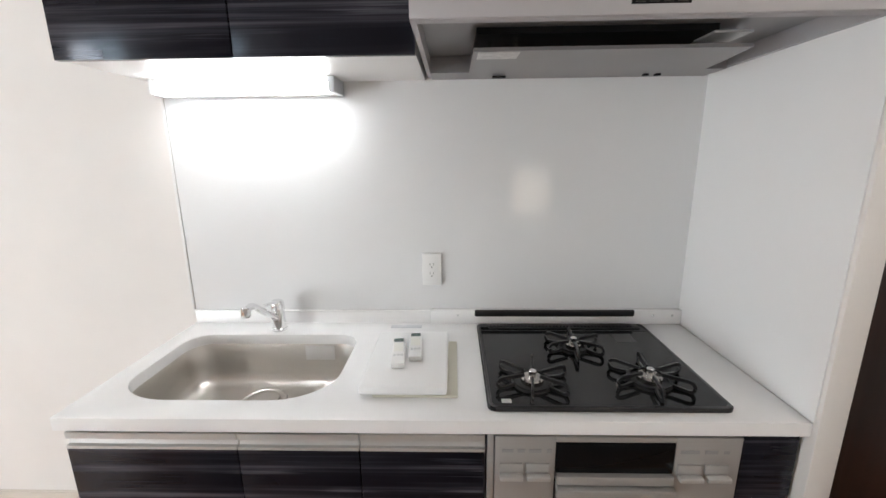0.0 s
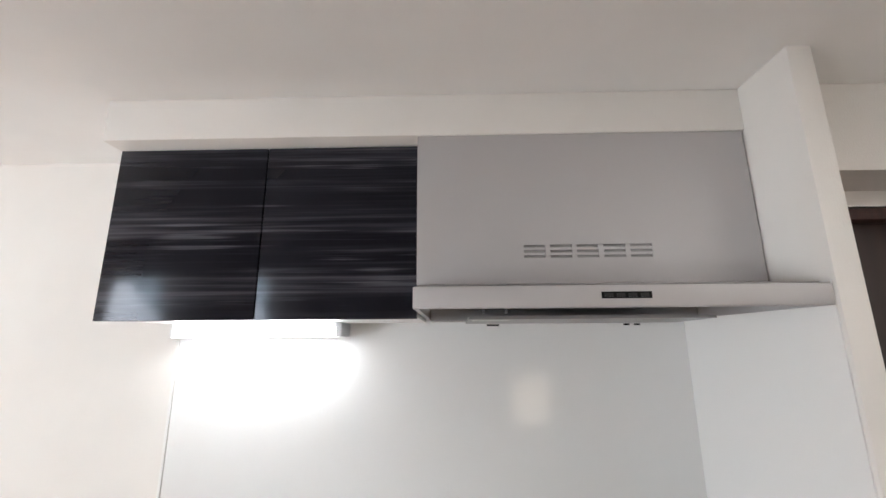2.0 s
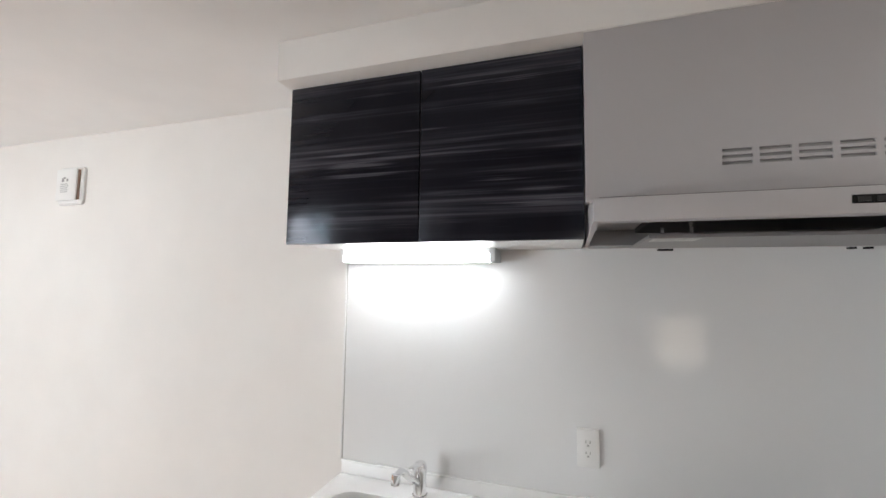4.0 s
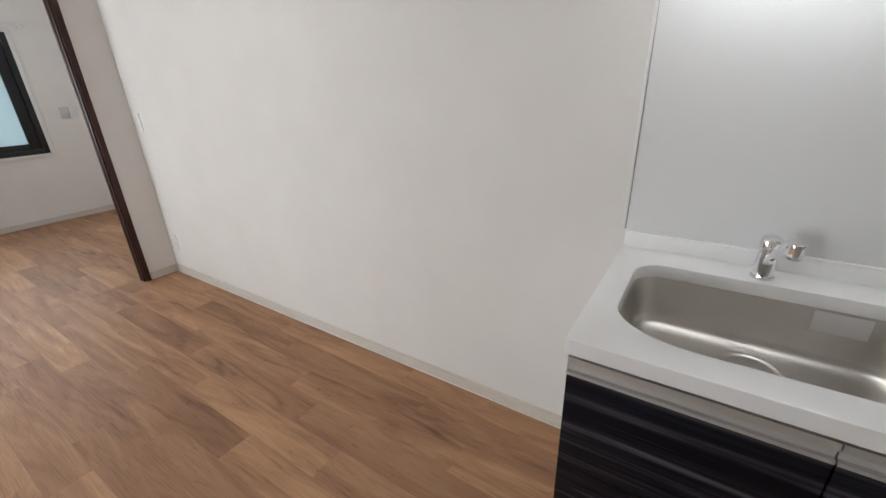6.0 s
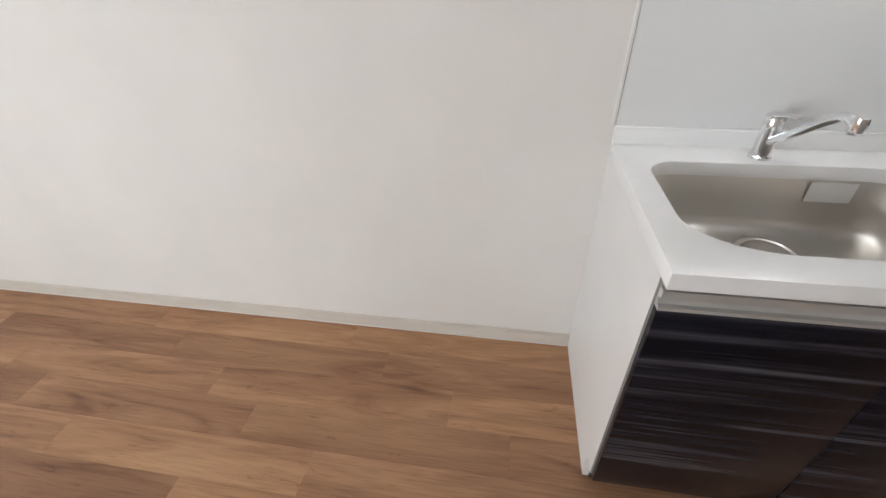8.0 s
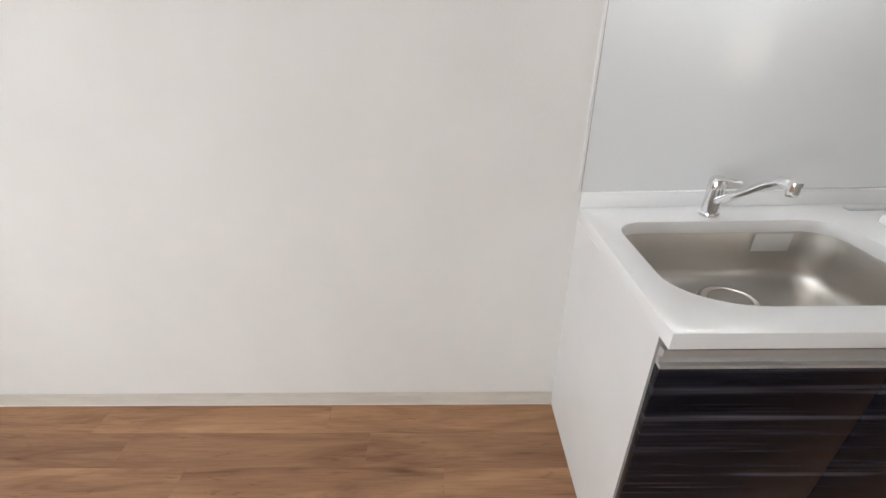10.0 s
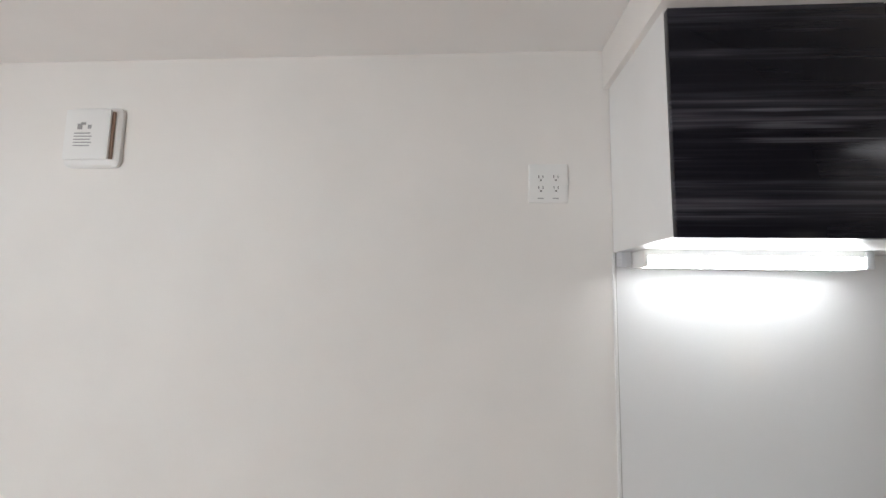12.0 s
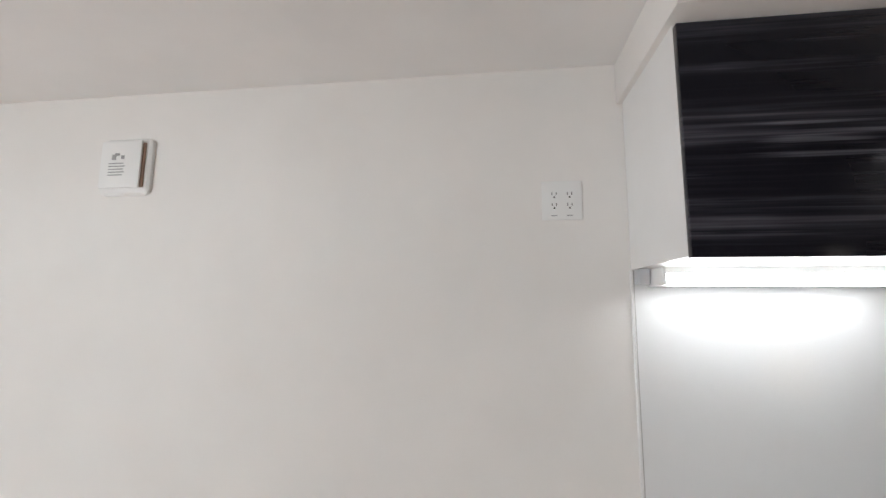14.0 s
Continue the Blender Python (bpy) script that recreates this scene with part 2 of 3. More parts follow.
def parent_world(ob):
    m = ob.matrix_basis.copy()
    if ob.parent is not None:
        m = parent_world(ob.parent) @ ob.matrix_parent_inverse @ m
    return m


def box(name, lo, hi, mat, parent=None, label="", bevel=0.0, kind=""):
    bm = bmesh.new()
    add_box(bm, lo, hi, bevel)
    return part(name, bm, mat, parent, label, smooth="edges" if bevel > 0 else False, kind=kind)


def boxes(name, list_of, mat, parent=None, label="", bevel=0.0, kind=""):
    bm = bmesh.new()
    for lo, hi in list_of:
        add_box(bm, lo, hi, bevel)
    return part(name, bm, mat, parent, label, smooth="edges" if bevel > 0 else False, kind=kind)


def bar(name, profile, x0, x1, mat, parent, label=""):
    """A profile of (y, z) points drawn out from x0 to x1."""
    bm = bmesh.new()
    a, c = [[bm.verts.new((x, y, z)) for y, z in profile] for x in (x0, x1)]
    bm.faces.new(a)
    bm.faces.new(c)
    for i in range(len(a)):
        j = (i + 1) % len(a)
        bm.faces.new((a[i], a[j], c[j], c[i]))
    return part(name, bm, mat, parent, label)


def thing(name, at, label, category, group=""):
    ob = new(name)
    ob.empty_display_size = 0.05
    ob.location = at
    return tagged(ob, label, category, group)


def structure(ob, label):
    return tagged(ob, label, kind="structure")


def rounded_rect(x0, x1, y0, y1, r, n=8):
    pts = []
    for cx, cy, a0 in ((x1 - r, y1 - r, 0), (x0 + r, y1 - r, 90), (x0 + r, y0 + r, 180), (x1 - r, y0 + r, 270)):
        for i in range(n + 1):
            a = radians(a0 + 90 * i / n)
            pts.append((cx + r * math.cos(a), cy + r * math.sin(a)))
    return pts


# ---- sizes of the plan ----
XW, XE = -3.27, 3.0  # west and east walls of the room
YS = -3.5           # south wall
YP = -1.97          # partition behind the camera
WING = 1.839        # face of the short wall beside the hob
DX0, DX1 = -5.93, -3.37  # next room in x
COUNTER_Z = 0.85

# ---- structure ----
structure(box("wall_north", (XW - 0.1, 0, 0), (2.1, 0.12, H), WALL), "off-white woven wallpapered wall behind the kitchen")
structure(box("wall_east", (XE, YS, 0), (XE + 0.1, -0.16, H), WALL), "off-white wallpapered wall")
structure(boxes("wall_south", [((DX0 - 0.1, YS - 0.1, 0), (-4.2, YS, H)), ((-2.43, YS - 0.1, 0), (XE + 0.1, YS, H)),
                               ((-4.2, YS - 0.1, 2.1), (-2.43, YS, H))], WALL), "off-white wallpapered wall with a balcony door opening")
structure(boxes("wall_west", [((DX1, -0.24, 0), (XW, 0.0, H)), ((DX1, -1.9, 1.915), (XW, -0.24, H)),
                              ((DX1, YP - 0.1, 0), (XW, -1.9, H))], WALL), "off-white wallpapered wall with a wide doorway")
structure(box("ceiling", (DX0 - 0.1, YS - 0.1, H), (XE + 0.1, 1.6, H + 0.1), CEIL), "plain off-white papered ceiling")
structure(boxes("wall_next_room", [((DX0 - 0.1, YS, 0), (DX0, -1.65, H)), ((DX0 - 0.1, 0.145, 0), (DX0, 1.6, H)),
                                   ((DX0 - 0.1, -1.65, 0), (DX0, 0.145, 0.75)), ((DX0 - 0.1, -1.65, 1.93), (DX0, 0.145, H))],
                WALL), "pale wallpapered wall of the next room with a window")
structure(box("wall_next_room_end", (DX0, 1.5, 0), (DX1, 1.6, H), WALL), "pale wallpapered wall of the next room")
structure(box("wall_next_room_side", (DX1, 0.0, 0), (DX1 + 0.1, 1.6, H), WALL), "pale wallpapered partition wall")
structure(box("wall_wing", (WING, -0.612, 0), (1.901, 0, H), WALL, bevel=0.002), "short wallpapered wing wall beside the hob")
structure(box("wall_hall", (1.901, -0.28, 2.05), (XE, -0.16, H), WALL), "off-white wall above a dark door")
structure(box("beam", (1.9015, -0.45, 2.10), (XE, -0.281, H - 0.001), WALL), "boxed beam under the ceiling beside the kitchen")
structure(box("beam_west", (XW, YP + 0.001, 2.06), (XW + 0.03, -0.001, H - 0.001), WALL), "shallow boxed beam above the doorway")
structure(box("soffit", (-0.024, -0.436, 2.234), (WING, -0.001, H - 0.001), WALL, bevel=0.002), "white boxed soffit above the wall cabinets")
subfloor = structure(box("floor", (DX0 - 0.1, YS - 0.1, -0.06), (XE + 0.1, 1.6, -0.006), SUBFLOOR), "walnut-brown laminate floor of staggered planks")

# baseboards with a small top step
def baseboard(name, runs, label):
    bm = bmesh.new()
    for lo, hi in runs:
        add_box(bm, lo, hi, 0.002, 1)
    return structure(part(name, bm, TRIM, smooth=True), label)


bb = baseboard("baseboard", [((XW + 0.009, -0.009, 0), (-0.001, 0, 0.052)), ((XW + 0.009, -0.0065, 0.0521), (-0.001, 0, 0.06))], "cream baseboard along the kitchen wall")
box("sealant_line", (XW + 0.012, -0.0125, 0.0), (-0.0015, -0.0091, 0.005), PLASTIC, bb, "thin white sealant line at the floor", 0.001)
baseboard("baseboard_west", [((XW, -0.198, 0), (XW + 0.009, 0, 0.06))], "cream baseboard beside the doorway")
baseboard("baseboard_next_room", [((DX0, YS, 0), (DX0 + 0.009, 1.5, 0.06)), ((DX0 + 0.009, 1.491, 0), (DX1, 1.5, 0.06))], "cream baseboard of the next room")
baseboard("baseboard_south", [((-2.4, YS, 0), (XE, YS + 0.009, 0.06)), ((-0.3, YP, 0), (1.27, YP + 0.009, 0.06))], "cream baseboard")

# doorway to the next room: casing with a stepped profile
d1 = structure(boxes("door_frame_1", [((XW - 0.11, -0.24, 0), (XW + 0.012, -0.205, 1.915)), ((XW - 0.11, -1.9, 0), (XW + 0.012, -1.865, 1.88)),
                                      ((XW - 0.11, -1.9, 1.88), (XW + 0.012, -0.24, 1.915))], JAMB, bevel=0.003),
               "dark brown door casing round a wide open doorway")
box("door_stop", (XW - 0.07, -0.252, 0), (XW - 0.045, -0.24, 1.88), JAMB, d1, "dark brown door stop")
box("door_stop", (XW - 0.03, -0.25, 0), (XW - 0.005, -0.24, 1.88), JAMB, d1, "dark brown track strip")

# dark door beside the kitchen
structure(boxes("wall_partition", [((-0.3, YP - 0.1, 0), (XE, YP, H)), ((XW, YP - 0.1, 1.79), (-0.3, YP, H))], WALL),
          "off-white wallpapered partition with a wide opening behind the camera")
d3 = structure(boxes("door_3", [((1.28, YP, 0.006), (1.48, YP + 0.03, 1.95)), ((1.78, YP, 0.006), (1.98, YP + 0.03, 1.95)),
                                ((1.48, YP, 0.006), (1.78, YP + 0.03, 1.0)), ((1.48, YP, 1.36), (1.78, YP + 0.03, 1.95))], WHITE), "pale door with a small lit frosted pane")
box("pane", (1.48, YP + 0.01, 1.0), (1.78, YP + 0.016, 1.36), PANEGLOW, d3, "frosted pane lit from the room behind")
d2 = structure(boxes("door_2", [((1.945, -0.262, 0.006), (2.76, -0.225, 2.0))], BROWN, bevel=0.002), "closed dark brown wooden door beside the kitchen")
boxes("door_casing", [((1.911, -0.295, 0), (1.94, -0.20, 2.04)), ((2.765, -0.295, 0), (2.82, -0.20, 2.04)), ((1.94, -0.295, 2.004), (2.765, -0.20, 2.04))], JAMB, d2, "dark brown door casing", 0.002)
structure(box("wall_hall_side", (2.82, -0.28, 0), (XE, -0.16, 2.05), WALL), "off-white wall beside the dark door")

# window of the next room
w1 = structure(boxes("window_1", [((DX0 - 0.07, 0.095, 0.75), (DX0 + 0.004, 0.145, 1.93)), ((DX0 - 0.07, -1.65, 0.75), (DX0 + 0.004, -1.6, 1.93)),
                                  ((DX0 - 0.07, -1.6, 0.75), (DX0 + 0.004, 0.095, 0.80)), ((DX0 - 0.07, -1.6, 1.88), (DX0 + 0.004, 0.095, 1.93)),
                                  ((DX0 - 0.06, -0.80, 0.80), (DX0 - 0.01, -0.76, 1.88))], BLACKFRAME, bevel=0.003),
               "black aluminium window frame with frosted glass")
boxes("window_sash", [((DX0 - 0.045, 0.0, 0.80), (DX0 - 0.015, 0.095, 1.88)), ((DX0 - 0.045, -0.76, 0.80), (DX0 - 0.015, 0.0, 0.86)),
                      ((DX0 - 0.045, -0.76, 1.84), (DX0 - 0.015, 0.0, 1.88))], BLACKFRAME, w1, "black sash frame", 0.002)
for y0, y1 in ((-1.6, -0.8), (-0.76, 0.0)):
    pane = box("pane", (DX0 - 0.034, y0, 0.86 if y1 == 0 else 0.80), (DX0 - 0.028, y1, 1.84 if y1 == 0 else 1.88), FROST, w1, "frosted pale blue glass pane")
    pane.visible_shadow = False
boxes("window_casing", [((DX0, 0.145, 0.72), (DX0 + 0.012, 0.185, 1.96)), ((DX0, -1.69, 0.72), (DX0 + 0.012, -1.65, 1.96)),
                        ((DX0, -1.65, 0.72), (DX0 + 0.03, 0.145, 0.75)), ((DX0, -1.65, 1.93), (DX0 + 0.012, 0.145, 1.96))], WHITE, w1, "white window casing", 0.002)
structure(box("backdrop", (-7.2, -4.5, -0.5), (-7.18, 3, 5.5), BACK), "pale daylight outside the frosted window")
# balcony door behind the camera
w2 = structure(boxes("window_2", [((-4.2, YS - 0.07, 0), (-4.13, YS, 2.1)), ((-2.5, YS - 0.07, 0), (-2.43, YS, 2.1)), ((-3.35, YS - 0.06, 0.06), (-3.28, YS - 0.01, 2.03)),
                                  ((-4.13, YS - 0.07, 0), (-2.5, YS, 0.06)), ((-4.13, YS - 0.07, 2.03), (-2.5, YS, 2.1))], BLACKFRAME, bevel=0.003),
               "black aluminium balcony door with frosted glass")
for x0, x1 in ((-4.13, -3.35), (-3.28, -2.5)):
    pane = box("pane", (x0, YS - 0.04, 0.06), (x1, YS - 0.034, 2.03), FROST, w2, "frosted glass pane")
    pane.visible_shadow = False
structure(box("backdrop_balcony", (-7.5, YS - 1.5, -0.5), (-1.0, YS - 1.48, 7.5), BACK), "pale daylight outside the balcony door")

rail = thing("curtain_rail", (DX0, -0.7, 2.0), "white metal curtain rail above the frosted window", "curtain rail")
box("rail", (DX0 + 0.05, -1.75, 1.985), (DX0 + 0.075, 0.30, 2.0), WHITE, rail, bevel=0.003)
for y in (-1.7, -0.7, 0.26):
    box("bracket", (DX0, y - 0.012, 1.98), (DX0 + 0.08, y + 0.012, 2.006), WHITE, rail, bevel=0.002)

# ---- kitchen panels on the walls ----
structure(box("splash_panel", (0.0, -0.004, 0.85), (WING - 0.001, -0.0005, 1.80), PANEL), "glossy pale grey enamel splash panel behind the counter")
trim = structure(box("splash_trim", (-0.011, -0.008, 0.901), (-0.002, 0.0, 1.7155), PLASTIC, bevel=0.002), "slim white edging strip of the splash panel")
box("seal", (-0.0018, -0.005, 0.901), (0.0, -0.0005, 1.7155), SEAL, trim, "thin grey sealant line")
structure(box("side_splash_panel", (WING - 0.004, -0.602, 0.85), (WING - 0.0005, -0.0045, 1.78), PANEL_WHITE), "white kitchen panel on the wing wall")

# ---- base cabinets ----
FRONT = -0.585


def base_unit(x0, x1, label):
    """A carcass with one dark door under an aluminium grip rail."""
    unit = thing("base_cabinet", ((x0 + x1) / 2, -0.3, 0), label, "kitchen cabinet", "base cabinets under the counter")
    box("body", (max(x0 + 0.0005, 0.018), FRONT + 0.021, 0.09), (x1 - 0.0005, -0.006, 0.665 if x0 < 0.6 else 0.812), WHITE, unit, "white cabinet body")
    door = box("door", (x0 + 0.0015, FRONT, 0.10), (x1 - 0.0015, FRONT + 0.02, 0.749), DARK, unit, "glossy near-black streaked wood door", 0.0015)
    F = FRONT
    bar("grip_rail", [(F, 0.7492), (F, 0.757), (F + 0.010, 0.758), (F + 0.013, 0.774), (F + 0.003, 0.776), (F + 0.002, 0.794), (F + 0.019, 0.794), (F + 0.019, 0.7492)],
        x0 + 0.0015, x1 - 0.0015, ALU, door, "brushed aluminium grip rail")
    return unit


base_unit(0.003, 0.447, "base cabinet with a near-black streaked gloss door under the sink")
base_unit(0.447, 0.757, "base cabinet with a near-black streaked gloss door beside the sink")
base_unit(0.757, 1.072, "narrow base cabinet with a near-black streaked gloss door")
side = thing("end_panel", (0.009, -0.3, 0), "white melamine end panel of the kitchen counter", "cabinet panel")
bm = bmesh.new()
outline = [(-0.001, 0.0), (-0.52, 0.0), (-0.52, 0.10), (-0.5635, 0.10), (-0.5635, 0.812), (-0.001, 0.812)]
va = [bm.verts.new((0.0, y, z)) for y, z in outline]
vb = [bm.verts.new((0.017, y, z)) for y, z in outline]
bm.faces.new(va)
bm.faces.new(vb)
for i in range(6):
    bm.faces.new((va[i], va[(i + 1) % 6], vb[(i + 1) % 6], vb[i]))
part("panel", bm, WHITE, side)
box("edge_band", (0.0, -0.5645, 0.10), (0.017, -0.5637, 0.812), SEAL, side, "thin grey edge band")
kick = thing("kickboard", (0.9, -0.51, 0), "black recessed kickboard under the base cabinets", "kickboard")
box("board", (0.0175, -0.525, 0.0), (1.838, -0.51, 0.089), BLACKFRAME, kick)

# hob unit under the counter
oven = thing("grill_unit", (1.39, -0.58, 0.6), "champagne steel fish grill front with push knobs under the hob", "grill")
GY = -0.592
for name, x0, x1, z0, z1 in (("side_strip", 1.076, 1.092, 0.56, 0.806), ("control_panel", 1.095, 1.243, 0.56, 0.80), ("control_panel", 1.533, 1.690, 0.56, 0.80),
                             ("top_strip", 1.2435, 1.5325, 0.785, 0.80), ("bottom_strip", 1.2435, 1.5325, 0.56, 0.60)):
    box(name, (x0, GY, z0), (x1, GY + 0.02, z1), GRILL, oven, "champagne steel front", 0.001)
box("body", (1.095, GY + 0.021, 0.56), (1.690, -0.05, 0.812), BLACKFRAME, oven, "black housing")
door = box("grill_door", (1.246, GY - 0.002, 0.699), (1.531, GY + 0.018, 0.784), GRILLGLASS, oven, "black glass grill window", 0.002)
handle = box("grill_handle", (1.247, GY - 0.024, 0.650), (1.534, GY + 0.01, 0.667), GRILL, oven, "protruding steel pull handle", 0.003)
box("handle_ridge", (1.247, GY - 0.014, 0.673), (1.531, GY + 0.018, 0.697), GRILL, handle, "steel ridge above the handle", 0.003)
box("drawer_front", (1.25, GY - 0.004, 0.602), (1.530, GY + 0.018, 0.648), GRILL, oven, "steel drawer front", 0.002)
for x in (1.106, 1.172, 1.540, 1.606):
    knob = box("push_knob", (x, GY - 0.006, 0.696), (x + 0.057, GY, 0.727), GRILL, oven, "steel push knob", 0.002)
    box("knob_lip", (x, GY - 0.024, 0.691), (x + 0.057, GY - 0.006, 0.703), ALU, knob, "protruding knob lip", 0.003)
for x, w in ((1.112, 0.028), (1.15, 0.018), (1.178, 0.03), (1.222, 0.012), (1.545, 0.045), (1.604, 0.03), (1.648, 0.014)):
    box("print_mark", (x, GY - 0.001, 0.756), (x + w, GY, 0.765), GREYPRINT, oven, "small grey print mark")
lower = thing("base_cabinet", (1.39, -0.3, 0), "base cabinet with a near-black streaked gloss door below the grill", "kitchen cabinet", "base cabinets under the counter")
box("door", (1.078, FRONT, 0.10), (1.70, FRONT + 0.02, 0.555), DARK, lower, "glossy near-black streaked wood door", 0.0015)
box("body", (1.078, FRONT + 0.022, 0.09), (1.70, -0.01, 0.555), WHITE, lower, "white cabinet body")
filler = thing("base_cabinet", (1.775, -0.3, 0), "narrow near-black pull-out beside the wing wall", "kitchen cabinet", "base cabinets under the counter")
box("door", (1.694, FRONT, 0.10), (1.828, FRONT + 0.02, 0.808), DARK, filler, "glossy near-black streaked wood front", 0.0015)
box("body", (1.703, FRONT + 0.022, 0.09), (1.838, -0.01, 0.808), WHITE, filler, "white cabinet body")
box("pull_handle", (1.735, FRONT - 0.02, 0.612), (1.81, FRONT, 0.624), ALU, filler, "aluminium pull handle", 0.003)

# ---- worktop with the sink cut out ----
SX0, SX1, SY0, SY1 = 0.064, 0.662, -0.522, -0.122


def sink_outline(inset, n=10):
    """Rounded shape, tighter at the back and fuller at the front."""
    x0, x1, y0, y1 = SX0 + inset, SX1 - inset, SY0 + inset, SY1 - inset
    pts = []
    for cx, cy, rx, ry, a0 in ((x1, y1, 0.075, 0.075, 0), (x0, y1, 0.075, 0.075, 90), (x0, y0, 0.17, 0.12, 180), (x1, y0, 0.16, 0.14, 270)):
        rx, ry = max(rx - inset * 0.6, 0.03), max(ry - inset * 0.6, 0.03)
        sx, sy = (-1 if cx == x1 else 1), (-1 if cy == y1 else 1)
        for i in range(n + 1):
            a = radians(a0 + 90 * i / n)
            pts.append((cx + sx * rx + rx * math.cos(a), cy + sy * ry + ry * math.sin(a)))
    return pts


top = thing("worktop", (0.93, -0.3, COUNTER_Z), "white artificial stone worktop with a rear upstand", "worktop")
bm = bmesh.new()
for z in (0.85,):
    outer = [bm.verts.new((x, y, z)) for x, y in ((-0.001, -0.602), (WING - 0.0045, -0.602), (WING - 0.0045, -0.0125), (-0.001, -0.0125))]
    inner = [bm.verts.new((x, y, z)) for x, y in sink_outline(0)]
    edges = [bm.edges.new((ring[i], ring[(i + 1) % len(ring)])) for ring in (outer, inner) for i in range(len(ring))]
bmesh.ops.triangle_fill(bm, use_beauty=True, edges=edges)
faces = [f for f in bm.faces if (lambda c: not (SX0 + 0.1 < c.x < SX1 - 0.1 and SY0 + 0.1 < c.y < SY1 - 0.1))(f.calc_center_median())]
for f in [f for f in bm.faces if f not in faces]:
    bm.faces.remove(f)
made = bmesh.ops.extrude_face_region(bm, geom=list(bm.faces))
for v in (g for g in made["geom"] if isinstance(g, bmesh.types.BMVert)):
    v.co.z -= 0.036
bm.normal_update()
rim = [e for e in bm.edges if len(e.link_faces) == 2 and e.calc_face_angle(0) > 1.0 and max(v.co.z for v in e.verts) > 0.8499 and min(v.co.z for v in e.verts) > 0.8499]
bmesh.ops.bevel(bm, geom=rim, offset=0.003, segments=2, affect="EDGES", profile=0.5)
part("slab", bm, COUNTER, top, smooth="edges")
boxes("upstand", [((0.0, -0.012, 0.8145), (0.906, -0.0045, 0.892)), ((0.0, -0.016, 0.892), (0.906, -0.0045, 0.900))], COUNTER, top, "white upstand with a lipped top edge", 0.002)

# ---- sink ----
sink = thing("sink", (0.37, -0.32, 0.68), "brushed stainless steel kitchen sink set under the worktop", "sink")
bm = bmesh.new()
rings = []
steps = [(-0.012, 0.8138), (-0.001, 0.8138), (0.002, 0.808), (0.010, 0.74), (0.014, 0.705), (0.022, 0.688), (0.038, 0.678), (0.07, 0.674), (0.12, 0.672)]
for inset, z in steps:
    rings.append([bm.verts.new((x, y, z)) for x, y in sink_outline(inset)])
for a, b in zip(rings, rings[1:]):
    for i in range(len(a)):
        j = (i + 1) % len(a)
        bm.faces.new((a[i], a[j], b[j], b[i]))
centre = (0.355, -0.262)
last = rings[-1]
hub = bm.verts.new((0.37, -0.32, 0.671))
for i in range(len(last)):
    bm.faces.new((last[i], last[(i + 1) % len(last)], hub))
part("bowl", bm, STEEL, sink, smooth=True)
bm = bmesh.new()
add_tube(bm, [((*centre, 0.673), (0, 0, 1), 0.078), ((*centre, 0.678), (0, 0, 1), 0.076), ((*centre, 0.679), (0, 0, 1), 0.068), ((*centre, 0.675), (0, 0, 1), 0.062)], 36)
drain = part("drain_ring", bm, STEEL, sink, "polished drain ring", True)
bm = bmesh.new()
add_tube(bm, [((*centre, 0.6755), (0, 0, 1), 0.055), ((*centre, 0.682), (0, 0, 1), 0.052), ((*centre, 0.685), (0, 0, 1), 0.045), ((*centre, 0.6835), (0, 0, 1), 0.012)], 36)
part("drain_cover", bm, STEEL, drain, "round stainless drain cover", True)
box("sticker", (0.463, SY1 - 0.0108, 0.758), (0.568, SY1 - 0.0102, 0.812), WHITE, sink, "pale rectangular sticker")

# ---- tap ----
tap = thing("mixer_tap", (0.352, -0.075, 0.85), "chrome single-lever kitchen mixer tap on the worktop", "tap")
TX, TY = 0.352, -0.075
bm = bmesh.new()
add_tube(bm, [((TX, TY, 0.85), (0, 0, 1), 0.027), ((TX, TY, 0.856), (0, 0, 1), 0.027), ((TX, TY, 0.859), (0, 0, 1), 0.023), ((TX, TY, 0.90), (0, 0, 1), 0.0225), ((TX, TY, 0.9265), (0, 0, 1), 0.022)], 32)
part("tap_body", bm, CHROME, tap, smooth=True)
bm = bmesh.new()
pts = [(0, 0, 0), (0.0, -0.04, 0.025), (0.003, -0.10, 0.066), (0.006, -0.165, 0.111), (0.008, -0.195, 0.127), (0.009, -0.215, 0.128), (0.010, -0.235, 0.122)]
rg = []
for i, p in enumerate(pts):
    a, b = Vector(pts[max(i - 1, 0)]), Vector(pts[min(i + 1, len(pts) - 1)])
    rg.append((Vector((TX, TY, 0.888)) + Vector(p), b - a, 0.0105))
add_tube(bm, rg, 20)
part("spout", bm, CHROME, tap, smooth=True)
bm = bmesh.new()
tip = Vector((TX + 0.010, TY - 0.236, 1.012))
add_tube(bm, [(tip + Vector((0, 0, 0.012)), (0, -0.2, -1), 0.0135), (tip + Vector((0, -0.002, -0.012)), (0, -0.2, -1), 0.0145), (tip + Vector((0, -0.003, -0.018)), (0, -0.2, -1), 0.012)], 20)
part("aerator", bm, CHROME, tap, smooth=True)
bm = bmesh.new()
add_tube(bm, [((TX, TY, 0.9262), (0, 0, 1), 0.0235), ((TX, TY, 0.950), (0, 0, 1), 0.0235), ((TX, TY, 0.958), (0, 0, 1), 0.0215), ((TX, TY, 0.963), (0, 0, 1), 0.017), ((TX, TY, 0.965), (0, 0, 1), 0.008)], 28)
part("lever_head", bm, CHROME, tap, smooth=True)
bm = bmesh.new()
